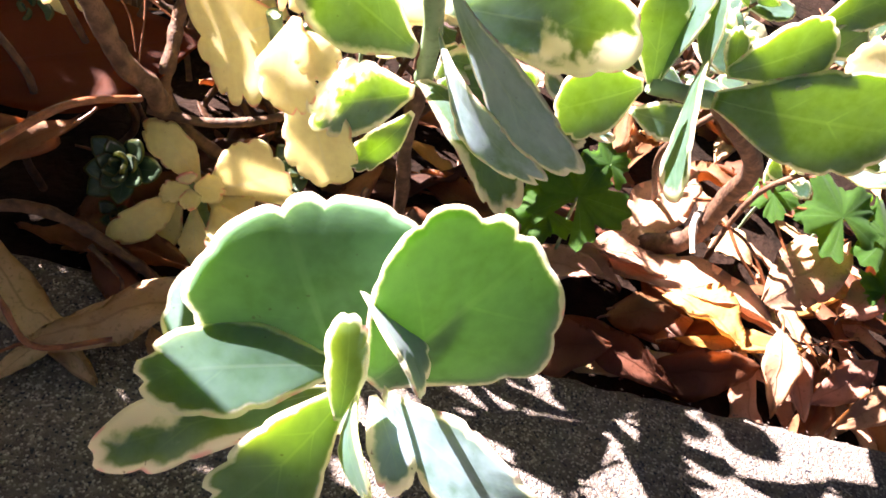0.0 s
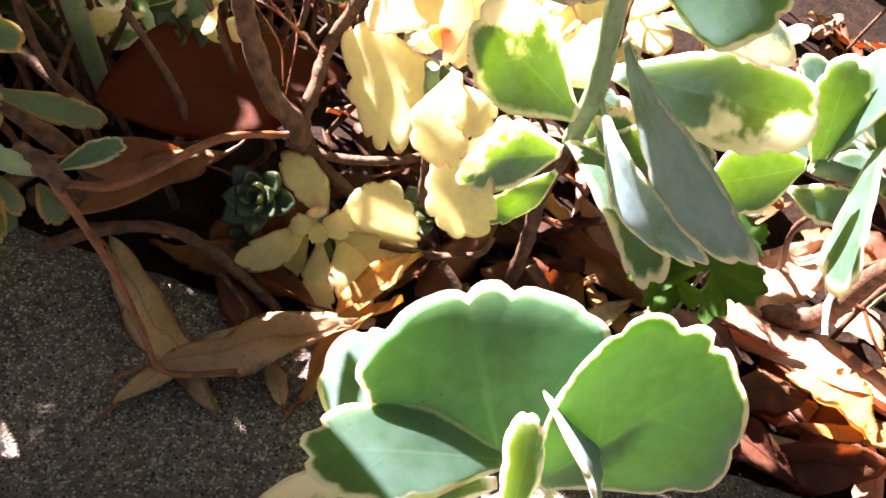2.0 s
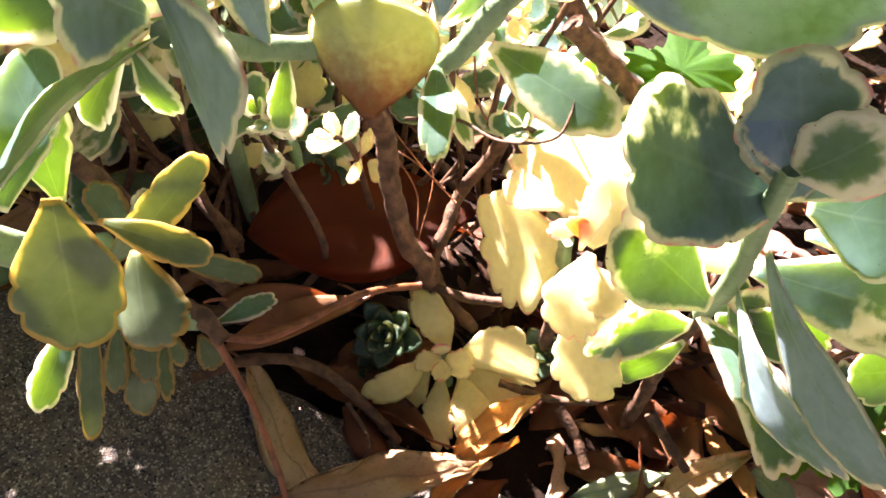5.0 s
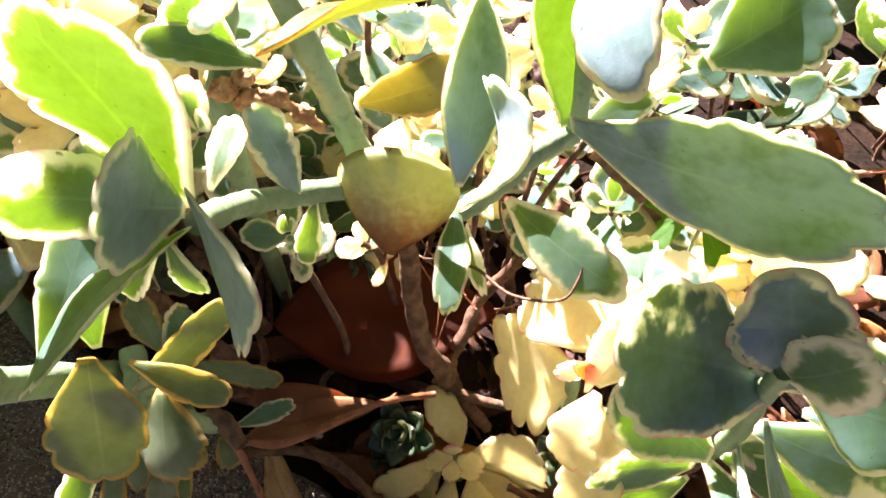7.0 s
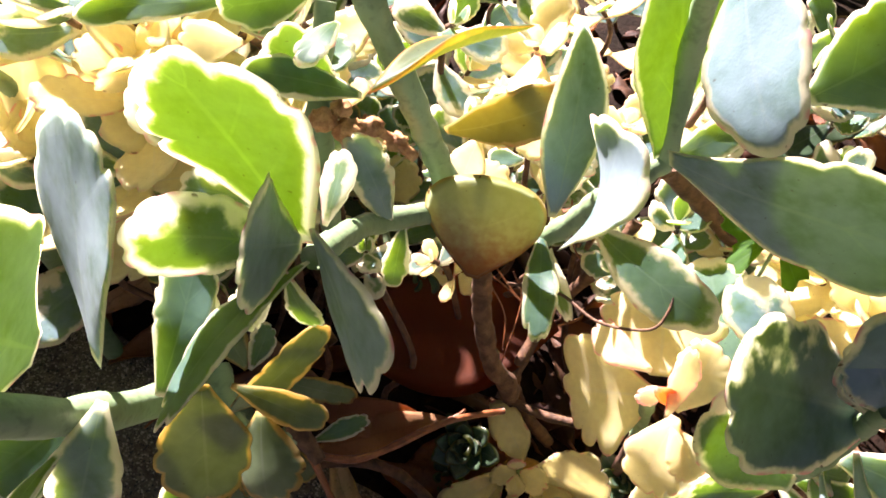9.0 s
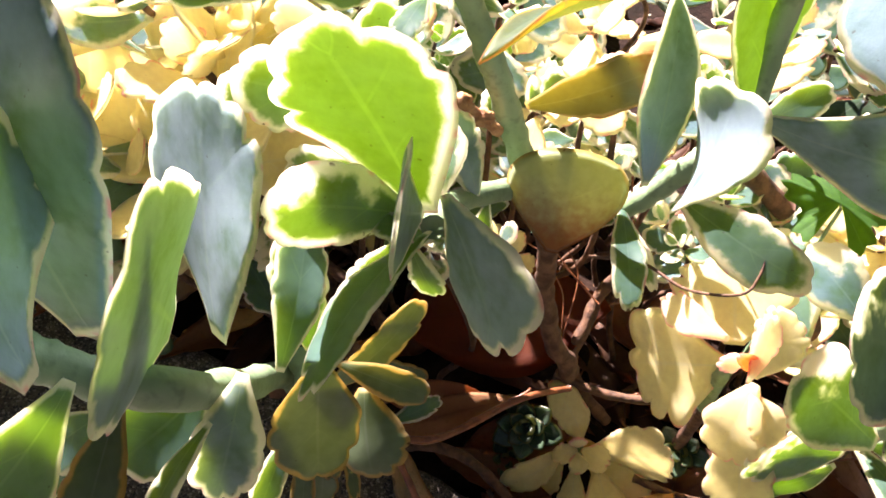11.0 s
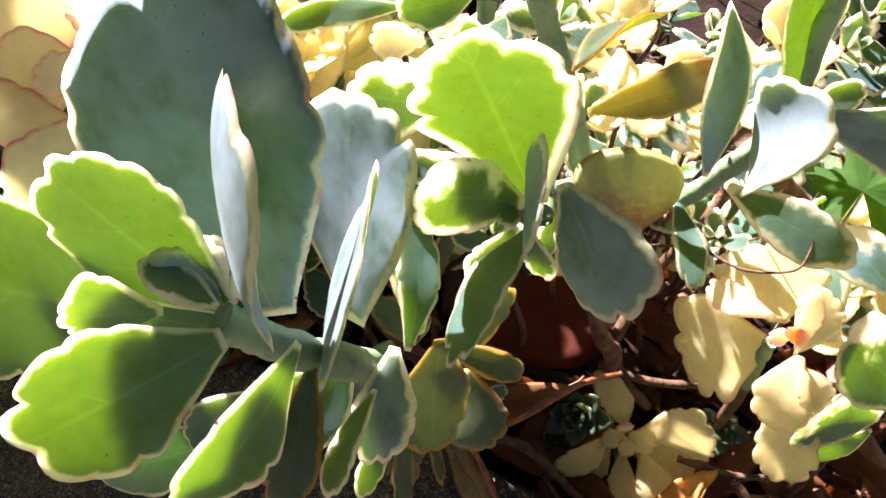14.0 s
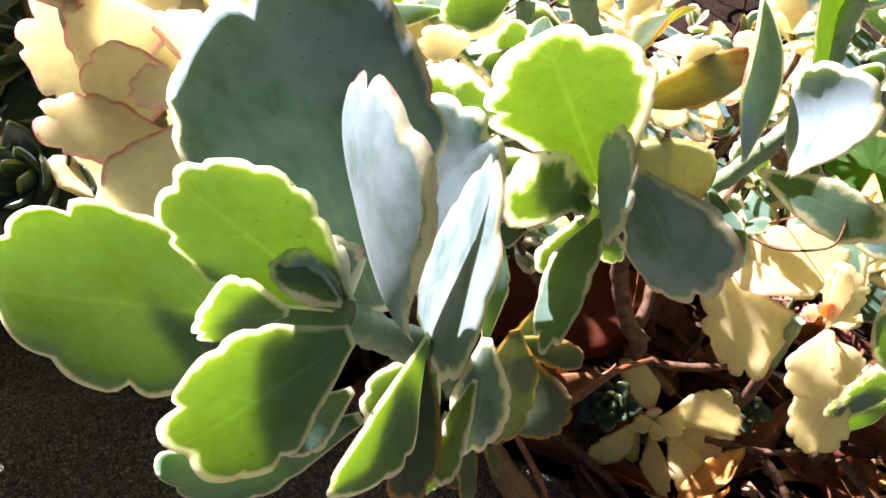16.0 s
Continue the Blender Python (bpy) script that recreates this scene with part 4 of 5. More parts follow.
leaf(tall_shoot, (-163.5, -11.7, 223.7), (-148.3, -31.9, 207.1), (-0.45, -0.88, -0.10), 18.0, "gs", 0.06, 0.10)
leaf(tall_shoot, (-164.5, 22.0, 167.0), (-178.0, 24.0, 212.0), (0.88, -0.45, 0.10), 25.0, "g", 0.04, 0.08)
leaf(tall_shoot, (-162.1, 26.1, 165.3), (-149.8, 31.3, 178.1), (-0.05, -0.90, 0.42), 8.6, "g", 0.06, 0.12)
leaf(tall_shoot, (-162.0, 10.0, 175.0), (-103.0, -3.0, 187.0), (-0.05, -0.92, -0.40), 32.0, "gs", 0.04, 0.08)
leaf(tall_shoot, (-141.9, 30.4, 189.0), (-126.9, 39.4, 207.8), (-0.03, -0.89, 0.46), 21.8, "g", 0.06, 0.12)
leaf(tall_shoot, (-230.5, -2.4, 165.2), (-251.0, -19.2, 170.2), (0.52, -0.41, 0.75), 9.5, "g", 0.06, 0.12)
leaf(tall_shoot, (-240.0, 0.4, 179.0), (-237.9, -16.7, 175.4), (0.08, -0.20, 0.98), 7.4, "g", 0.06, 0.12)
leaf(tall_shoot, (-194.5, 3.5, 122.5), (-197.5, 8.0, 152.5), (0.30, -0.93, 0.12), 31.0, "k", 0.10, -0.22, 4)

near_rosette = thing("succulent_shoot", (-262, -5, 2), "large blue-green succulent rosette with pink-tinged cream leaf margins", "succulent plant")
tube(near_rosette, "stem", [(-245, -110, 165), (-241, -107, 161), (-234, -101, 154), (-231, -83, 134), (-255, -30, 60), (-262, -5, 2)], 3.0, 4.0, GREEN_STEM)
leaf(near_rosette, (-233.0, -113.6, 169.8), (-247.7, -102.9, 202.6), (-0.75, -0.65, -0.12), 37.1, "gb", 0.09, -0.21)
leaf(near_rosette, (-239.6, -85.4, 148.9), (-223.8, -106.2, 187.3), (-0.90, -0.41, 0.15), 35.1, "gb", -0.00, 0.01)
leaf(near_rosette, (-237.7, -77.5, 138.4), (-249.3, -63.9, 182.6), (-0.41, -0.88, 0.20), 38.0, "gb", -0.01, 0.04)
leaf(near_rosette, (-243.0, -98.0, 156.0), (-271.0, -89.0, 206.5), (0.07, -0.97, 0.22), 45.0, "gs", 0.02, 0.06)
leaf(near_rosette, (-245.5, -107.0, 164.5), (-272.0, -112.0, 184.0), (0.20, -0.95, 0.08), 24.5, "g", 0.04, 0.08)
leaf(near_rosette, (-246.0, -107.3, 167.1), (-252.6, -107.2, 175.4), (0.54, -0.72, 0.44), 7.2, "gb", 0.06, 0.12)
leaf(near_rosette, (-245.5, -109.7, 167.2), (-255.6, -113.9, 174.5), (0.64, -0.29, 0.72), 6.4, "g", 0.06, 0.12)
leaf(near_rosette, (-252.4, -113.9, 166.2), (-262.8, -123.0, 167.1), (-0.60, 0.73, 0.32), 20.4, "g", 0.04, 0.06)
leaf(near_rosette, (-247.4, -105.5, 157.9), (-305.7, -120.7, 154.4), (0.24, -0.95, 0.21), 33.7, "g", 0.04, 0.12)
leaf(near_rosette, (-242.2, -113.0, 165.5), (-256.9, -138.0, 159.5), (0.75, -0.55, 0.35), 22.5, "g", 0.04, 0.10)
leaf(near_rosette, (-230.7, -110.7, 168.8), (-234.7, -133.9, 155.4), (0.96, -0.25, 0.15), 15.4, "g", 0.05, 0.12)
leaf(near_rosette, (-245.1, -95.9, 121.8), (-289.6, -107.9, 86.3), (0.35, -0.85, 0.38), 18.0, "gt", 0.06, 0.12)
leaf(near_rosette, (-247.5, -96.1, 130.1), (-260.0, -105.2, 114.8), (-0.03, -0.85, 0.52), 10.6, "g", 0.06, 0.12)
leaf(near_rosette, (-232.5, -103.1, 154.9), (-227.8, -119.1, 137.3), (0.14, -0.72, 0.68), 9.2, "o", 0.06, 0.12)
leaf(near_rosette, (-223.9, -95.4, 145.2), (-223.7, -112.1, 134.4), (-0.26, -0.53, 0.81), 6.1, "g", 0.06, 0.12)
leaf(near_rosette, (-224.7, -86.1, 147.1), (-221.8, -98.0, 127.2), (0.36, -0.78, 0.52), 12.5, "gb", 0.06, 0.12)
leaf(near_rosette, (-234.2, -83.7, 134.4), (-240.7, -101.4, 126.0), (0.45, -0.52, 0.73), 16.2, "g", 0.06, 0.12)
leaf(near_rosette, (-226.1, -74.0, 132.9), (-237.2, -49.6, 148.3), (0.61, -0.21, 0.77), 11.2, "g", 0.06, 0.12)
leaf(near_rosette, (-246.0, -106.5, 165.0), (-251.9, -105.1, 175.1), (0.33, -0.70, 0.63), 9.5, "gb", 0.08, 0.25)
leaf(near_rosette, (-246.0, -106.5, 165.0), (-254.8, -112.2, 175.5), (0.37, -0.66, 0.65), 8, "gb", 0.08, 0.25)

pale_shoot = thing("succulent_shoot", (-262, 125, 0), "pale cream-green succulent shoot in deep shade", "succulent plant")
tube(pale_shoot, "stem", [(-312, 139, 55), (-272, 94, 45), (-241, 59, 47), (-232, 51, 40), (-230, 90, 0)], 2.4, 2.6, GREEN_STEM)
leaf(pale_shoot, (-251.9, 68.5, 49.8), (-278.0, 58.9, 37.9), (0.12, -0.88, 0.46), 10.7, "c", 0.25, 0.12)
leaf(pale_shoot, (-251.5, 71.1, 52.5), (-227.4, 78.9, 74.5), (0.06, -0.96, 0.27), 8.6, "g", 0.20, 0.12)
leaf(pale_shoot, (-242.9, 60.4, 47.1), (-217.7, 59.3, 55.1), (-0.20, -0.84, 0.50), 13.5, "c", 0.10, 0.12)
leaf(pale_shoot, (-233.6, 61.1, 53.7), (-224.6, 65.6, 71.7), (0.16, -0.97, 0.16), 12.8, "gw", 0.10, 0.12)
leaf(pale_shoot, (-245.9, 62.3, 46.6), (-262.3, 59.2, 41.5), (0.01, -0.86, 0.51), 10.5, "gw", 0.15, 0.12)
leaf(pale_shoot, (-277.3, 99.0, 45.1), (-264.4, 110.9, 61.6), (0.33, -0.87, 0.37), 21.6, "c", 0.10, 0.12)
leaf(pale_shoot, (-279.0, 99.6, 46.1), (-292.8, 99.8, 45.5), (-0.03, -0.83, 0.56), 10.7, "c", 0.10, 0.12)
leaf(pale_shoot, (-247.6, 95.0, 71.4), (-236.3, 93.9, 61.0), (0.36, -0.79, 0.49), 11.3, "c", 0.10, 0.12)
leaf(pale_shoot, (-239.1, 62.8, 50.5), (-227.5, 65.9, 63.6), (0.02, -0.98, 0.21), 8.5, "c", 0.20, 0.12)
leaf(pale_shoot, (-215.3, 59.3, 64.9), (-206.2, 59.6, 62.3), (0.20, -0.78, 0.60), 10.2, "c", 0.10, 0.12)

peach_rosette = thing("succulent_shoot", (-330, -10, 2), "peach-cream succulent rosette with pink leaf edges", "succulent plant")
tube(peach_rosette, "stem", [(-294, -78, 172), (-330, -30, 90), (-330, -10, 2)], 3.0, 4.0, GREEN_STEM)
tube(peach_rosette, "branch", [(-319, -79, 189), (-323, -67, 164), (-335, -20, 130), (-330, -30, 90)], 2.2, 3.0, GREEN_STEM)
leaf(peach_rosette, (-309.5, -63.7, 178.1), (-331.8, -79.5, 171.6), (0.46, -0.80, 0.38), 22.4, "p", 0.05, 0.12)
leaf(peach_rosette, (-302.8, -70.1, 184.5), (-316.3, -82.6, 179.5), (0.55, -0.74, 0.39), 16.4, "p", 0.05, 0.12)
leaf(peach_rosette, (-290.1, -83.6, 180.6), (-305.7, -91.7, 178.3), (0.36, -0.82, 0.45), 15.4, "p", 0.05, 0.12)
leaf(peach_rosette, (-286.3, -90.8, 180.5), (-294.2, -91.5, 184.9), (0.39, -0.71, 0.58), 7.8, "p", 0.05, 0.12)
leaf(peach_rosette, (-286.5, -90.0, 171.9), (-313.6, -95.8, 172.4), (0.18, -0.80, 0.58), 11.4, "p", 0.05, 0.12)
leaf(peach_rosette, (-285.5, -90.6, 177.3), (-291.9, -103.4, 160.5), (0.49, -0.77, 0.40), 15.2, "p", 0.05, 0.12)
leaf(peach_rosette, (-308.4, -58.5, 184.1), (-328.9, -64.8, 182.0), (0.25, -0.90, 0.36), 13.2, "p", 0.05, 0.12)
leaf(peach_rosette, (-289.4, -83.2, 184.1), (-297.3, -71.8, 188.8), (0.22, -0.24, 0.95), 11.6, "p", 0.05, 0.12)
leaf(peach_rosette, (-311.8, -57.2, 186.5), (-343.1, -54.5, 190.4), (-0.01, -0.85, 0.52), 17.1, "p", 0.05, 0.12)
leaf(peach_rosette, (-319.2, -78.8, 189.3), (-346.6, -65.0, 240.3), (0.44, -0.78, 0.44), 26.0, "p", 0.03, 0.10)
leaf(peach_rosette, (-314.9, -80.1, 187.3), (-344.9, -72.1, 199.3), (0.20, -0.70, 0.70), 20.0, "p", 0.03, 0.10)

back_shoot = thing("succulent_shoot", (-270, 70, 0), "mottled cream and green succulent shoot behind the stem", "succulent plant")
tube(back_shoot, "stem", [(-247, 5, 180), (-243, -1, 164), (-236, -8, 145), (-270, 70, 0)], 2.5, 3.5, GREEN_STEM)
leaf(back_shoot, (-242.5, -24.4, 162.5), (-261.0, -42.8, 169.3), (0.72, -0.58, 0.39), 16.8, "v", 0.06, 0.12)
leaf(back_shoot, (-267.0, -2.0, 174.5), (-285.9, -32.3, 173.8), (0.57, -0.37, 0.73), 7.8, "g", 0.06, 0.12)
leaf(back_shoot, (-255.6, -13.7, 173.1), (-266.5, -21.5, 172.0), (0.48, -0.74, 0.47), 8.7, "c", 0.06, 0.12)
leaf(back_shoot, (-237.3, -3.6, 167.1), (-250.7, -13.3, 174.9), (0.65, -0.74, 0.19), 13.9, "g", 0.06, 0.12)
leaf(back_shoot, (-230.3, -35.7, 150.4), (-240.6, -40.1, 159.1), (0.55, -0.79, 0.26), 9.5, "gw", 0.06, 0.12)
leaf(back_shoot, (-250.5, 6.2, 181.4), (-265.1, -10.8, 176.6), (0.62, -0.65, 0.44), 11.6, "g", 0.06, 0.12)
leaf(back_shoot, (-264.7, -28.0, 158.7), (-272.5, -33.7, 155.6), (0.39, -0.79, 0.48), 8.9, "v", 0.06, 0.12)



# ---- litter, twigs and the rest ----
def loose_tube(name, label, pts, r0, r1, mat, knots):
    COUNT[0] += 1
    v, f = tube_geometry(pts, r0, r1, 8, 7, knots, COUNT[0])
    ob = mesh_part(name, v, f, mat)
    return tagged(ob, label, name.replace("_", " "))


def pointed_rosette(centre, axis, size, count, label):
    """Spiral of thick, pointed leaves."""
    c, ax = Vector(centre), Vector(axis).normalized()
    ob = thing("succulent_rosette", c - Vector((0, 0, 4)), label, "succulent plant")
    e1 = ax.orthogonal().normalized()
    e2 = ax.cross(e1)
    for k in range(count):
        q = k / count
        an = k * 2.39996
        tilt = 1.30 * (1 - q) ** 0.8 + 0.10
        r = e1 * math.cos(an) + e2 * math.sin(an)
        d = ax * math.cos(tilt) + r * math.sin(tilt)
        ln = size * (1 - 0.6 * q)
        b = c + r * size * 0.05 - ax * size * 0.15 * (1 - q)
        leaf(ob, b, b + d * ln, ax * math.sin(tilt) - r * math.cos(tilt), ln * 0.80, "e", -0.10, 0.35, 1, "", 40, 4)
    tube(ob, "stem", [tuple(c - ax * size * 0.1), tuple(c - ax * size * 0.35), (c.x, c.y, c.z - size * 0.5)], size * 0.10, size * 0.10, GREEN_STEM)


def lobed_leaf(centre, normal, size, turn):
    """Green lobed and toothed weed leaf on a thin stalk."""
    COUNT[0] += 1
    rng = random.Random(COUNT[0])
    c, n = Vector(centre) * MM, Vector(normal).normalized()
    e1 = n.orthogonal().normalized()
    e2 = n.cross(e1)
    e1, e2 = e1 * math.cos(turn) + e2 * math.sin(turn), e2 * math.cos(turn) - e1 * math.sin(turn)
    rings, seg = 7, 72
    verts, lf, faces = [], [], []
    for layer in (1, -1):
        for i in range(rings + 1):
            for k in range(seg):
                an = -2.75 + 5.5 * k / (seg - 1)
                lobe = abs(math.cos(an * 5 / 2 * 0.95))
                r = 0.55 + 0.45 * lobe ** 0.7 + 0.07 * math.sin(an * 19 + turn)
                r *= (1 - 0.12 * abs(an) / 2.7) * size * MM * i / rings
                z = 0.10 * size * MM * math.sin(an * 5) * (i / rings) ** 2 + 0.25 * size * MM * (i / rings) ** 2 * -0.5
                z += layer * 0.0002 * (1 if i < rings else 0)
                verts.append(c + e1 * r * math.cos(an) + e2 * r * math.sin(an) + n * z)
                lf.append((i / rings, math.sin(an * 2.5), (1 - i / rings) * size))
    m = (rings + 1) * seg
    for i in range(rings):
        for k in range(seg - 1):
            p = (i * seg + k, (i + 1) * seg + k, (i + 1) * seg + k + 1, i * seg + k + 1)
            faces += [p, tuple(m + q for q in p[::-1])]
    for k in range(seg - 1):
        faces.append((rings * seg + k, m + rings * seg + k, m + rings * seg + k + 1, rings * seg + k + 1))
    ob = thing("weed_leaf", Vector(centre), "bright green lobed weed leaf with toothed edges on a thin stalk", "weed", "lobed weed leaves")
    mesh_part("blade", verts, faces, STYLES["f"], ob, lf)
    tube(ob, "stalk", [tuple(centre), tuple(Vector(centre) + Vector((4, 12, -18))), (centre[0] + 8, centre[1] + 20, ground_height(centre[0] * MM, 1) / MM)], 0.7, 0.8, GREEN_STEM, sides=6)


TONES = {"c": "cream", "p": "peach", "v": "mottled cream and green", "g": "blue-green", "o": "olive", "e": "dark green"}


def back_plant(head, axis, size, styles, pairs, seed):
    rng = random.Random(seed)
    h = Vector(head)
    root = (h.x + rng.uniform(-12, 12), max(h.y + rng.uniform(15, 45), 18) if h.y > -60 else 18, 1000 * ground_height(h.x * MM, 1) - 2)
    ob = thing("succulent_shoot", root, TONES[styles[0]] + " succulent shoot among others in the bed", "succulent plant", "shoots in the bed")
    ax = Vector(axis) + Vector((rng.uniform(-0.5, 0.5), rng.uniform(-0.3, 0.3), 0))
    rosette_leaves(ob, h, ax, size, styles, pairs, seed)
    rosette_leaves(ob, h - ax.normalized() * size * 0.9, ax, size * 0.9, styles, 1, seed + 500, 1.3)
    tube(ob, "stem", [tuple(h), tuple(h - ax.normalized() * size * 0.9), ((h.x + root[0]) / 2 + rng.uniform(-14, 14), (h.y + root[1]) / 2 + rng.uniform(-8, 10), h.z * 0.5), (root[0] + rng.uniform(-12, 12), root[1] + rng.uniform(-5, 8), root[2] + h.z * 0.2), root], 1.0, 1.5, TWIG, sides=8)


dead_leaf((-3, 70, -2), (75, 42, 2), (0.00, 0.00, 1.00), 24, "pinkish", "pinkish-brown dry gum leaf on the litter", 0.05, 0.25, 2, 0.30)
dead_leaf((-23, 67, -2), (4, 49, 0), (0.30, -0.20, 1.00), 17, "pinkish", "pinkish-brown dry gum leaf on the litter", 0.05, 0.25, 2, 0.30)
dead_leaf((6, 78, 0), (48, 135, 8), (-0.20, -0.50, 1.00), 25, "pinkish", "pinkish-brown dry gum leaf on the litter", 0.05, 0.25, 2, 0.30)
dead_leaf((67, 58, 2), (114, 105, 10), (0.20, -0.50, 1.00), 30, "pinkish", "pinkish-brown dry gum leaf on the litter", 0.05, 0.25, 2, 0.30)
dead_leaf((21, 49, 4), (51, 28, 2), (0.30, -0.30, 1.00), 23, "gold", "golden-brown curled dry leaf in the litter", 0.15, 0.50, 2, 0.30)
dead_leaf((-4, 31, 2), (25, 36, 6), (0.00, -0.40, 1.00), 17, "brown", "dark brown dry leaf in the litter", 0.15, -0.50, 2, 0.30)
dead_leaf((41, 62, 0), (74, 37, 4), (0.00, 0.00, 1.00), 18, "tan", "curled tan dry gum leaf lying on the litter", 0.05, 0.25, 2, 0.30)
dead_leaf((64, 35, 14), (61, 4, -4), (-0.30, -0.90, 0.40), 13, "tan", "curled tan dry gum leaf lying on the litter", 0.10, 0.40, 2, 0.30)
dead_leaf((9, 11, -4), (60, 25, 0), (0.00, -0.80, 0.60), 21, "brown", "dark brown dry leaf in the litter", 0.05, 0.20, 2, 0.30)
dead_leaf((-21, 27, 0), (23, 4, -2), (-0.30, -0.60, 0.70), 15, "brown", "dark brown dry leaf in the litter", 0.10, 0.50, 2, 0.30)
dead_leaf((-47, 3, 0), (-5, 15, 4), (0.00, -0.60, 0.80), 19, "brown", "dark brown dry leaf in the litter", 0.10, 0.30, 2, 0.30)
dead_leaf((22, 26, 3), (80, 36, 2), (0.00, 0.00, 1.00), 9, "gold", "golden-brown curled dry leaf in the litter", 0.05, 0.25, 2, 0.30)
dead_leaf((73, 38, 2), (77, 7, -6), (-0.40, -0.60, 0.80), 12, "pinkish", "pinkish-brown dry gum leaf on the litter", 0.10, 0.40, 2, 0.30)
dead_leaf((81, 17, -6), (113, 41, 2), (0.00, -0.50, 1.00), 15, "pinkish", "pinkish-brown dry gum leaf on the litter", 0.10, 0.40, 2, 0.30)
dead_leaf((90, 9, -8), (124, 31, 0), (0.00, -0.40, 1.00), 13, "tan", "curled tan dry gum leaf lying on the litter", 0.10, 0.50, 2, 0.30)
dead_leaf((108, 66, 0), (148, 96, 4), (0.00, 0.00, 1.00), 18, "pinkish", "pinkish-brown dry gum leaf on the litter", 0.05, 0.25, 2, 0.30)
dead_leaf((90, 88, 0), (122, 80, 0), (0.10, -0.30, 1.00), 16, "tan", "curled tan dry gum leaf lying on the litter", 0.05, 0.25, 2, 0.30)
dead_leaf((50, 94, 0), (67, 80, 4), (-0.20, -0.50, 1.00), 15, "tan", "curled tan dry gum leaf lying on the litter", 0.20, 0.60, 2, 0.30)
dead_leaf((17, 123, 0), (-12, 125, 0), (0.00, 0.00, 1.00), 19, "brown", "dark brown dry leaf in the litter", 0.05, 0.25, 2, 0.30)
dead_leaf((54, 50, 0), (22, 20, -4), (0.30, -0.40, 1.00), 14, "brown", "dark brown dry leaf in the litter", 0.10, -0.40, 2, 0.30)
dead_leaf((-52, 10, -4), (-85, 11, -4), (0.00, 0.00, 1.00), 19, "brown", "dark brown dry leaf in the litter", 0.05, 0.25, 2, 0.30)
dead_leaf((-191, -42, 8), (-133, -3, 14), (0.05, -0.15, 1.00), 17, "tan", "curled tan dry gum leaf lying on the litter", 0.04, 0.20, 2, 0.30)
dead_leaf((-227, -2, 4), (-166, -46, 3), (0.00, 0.00, 1.00), 15, "tan", "curled tan dry gum leaf lying on the litter", 0.01, 0.10, 2, 0.30)
dead_leaf((-194, -53, 2), (-172, -19, 12), (0.00, -0.40, 1.00), 8, "tan", "curled tan dry gum leaf lying on the litter", 0.05, 0.40, 2, 0.30)
dead_leaf((-145, -6, 4), (-126, 24, 26), (-0.50, -0.60, 0.50), 12, "gold", "golden-brown curled dry leaf in the litter", 0.10, 0.50, 2, 0.30)
dead_leaf((-147, -33, 2), (-127, 12, 12), (-0.50, -0.30, 0.80), 9, "gold", "golden-brown curled dry leaf in the litter", 0.15, 0.50, 2, 0.30)
dead_leaf((-88, 5, 3), (-45, 53, 6), (0.00, -0.30, 1.00), 13, "tan", "curled tan dry gum leaf lying on the litter", 0.03, 0.20, 2, 0.30)
dead_leaf((-104, 5, 3), (-73, 29, 8), (0.00, -0.50, 1.00), 9, "green", "faded grey-green fallen leaf on the litter", 0.03, 0.20, 2, 0.30)
dead_leaf((-112, 18, 0), (-73, 29, 2), (0.00, -0.50, 1.00), 12, "brown", "dark brown dry leaf in the litter", 0.05, 0.25, 2, 0.30)
dead_leaf((-43, 52, 2), (-4, 52, 2), (0.00, -0.10, 1.00), 20, "pinkish", "pinkish-brown dry gum leaf on the litter", 0.03, 0.20, 2, 0.30)
dead_leaf((-9, 69, 2), (30, 65, 2), (0.00, 0.00, 1.00), 21, "pinkish", "pinkish-brown dry gum leaf on the litter", 0.05, 0.25, 2, 0.30)
dead_leaf((-44, 48, 4), (-22, 35, 4), (0.30, -0.30, 1.00), 12, "green", "faded grey-green fallen leaf on the litter", 0.05, 0.25, 2, 0.30)
dead_leaf((-86, 91, 0), (-35, 59, 2), (-0.30, -0.50, 0.80), 15, "brown", "dark brown dry leaf in the litter", 0.10, 0.40, 2, 0.30)
dead_leaf((-68, 51, 0), (-104, 45, 6), (0.00, -0.60, 0.80), 20, "brown", "dark brown dry leaf in the litter", 0.10, 0.40, 2, 0.30)
dead_leaf((-164, -13, 0), (-188, -3, 8), (0.30, -0.40, 0.80), 12, "brown", "dark brown dry leaf in the litter", 0.20, -0.60, 2, 0.30)
dead_leaf((-150, -36, 2), (-160, -22, 3), (0.00, 0.00, 1.00), 7, "tan", "curled tan dry gum leaf lying on the litter", 0.05, 0.25, 2, 0.30)
dead_leaf((-136, -32, 2), (-126, 0, 5), (-0.40, -0.30, 0.80), 12, "brown", "dark brown dry leaf in the litter", 0.15, 0.60, 2, 0.30)
dead_leaf((-136, 17, 0), (-123, 49, 5), (-0.30, -0.40, 0.80), 12, "brown", "dark brown dry leaf in the litter", 0.10, 0.40, 2, 0.30)
dead_leaf((-175, 71, 52), (-242, 21, 45), (0.04, -0.19, 0.98), 57, "red", "large red-brown dry leaf standing on edge", 0.02, 0.15, 1, 0.10)
dead_leaf((-190, 7, 54), (-225, -17, 34), (-0.22, -0.41, 0.89), 12, "brown", "dark brown dry leaf under the red one", 0.05, 0.20, 3, 0.10)
dead_leaf((-229, -12, 50), (-197, 8, 44), (0.48, -0.58, 0.66), 14, "brown", "dark brown dry leaf in the shade", 0.05, 0.20, 3, 0.10)
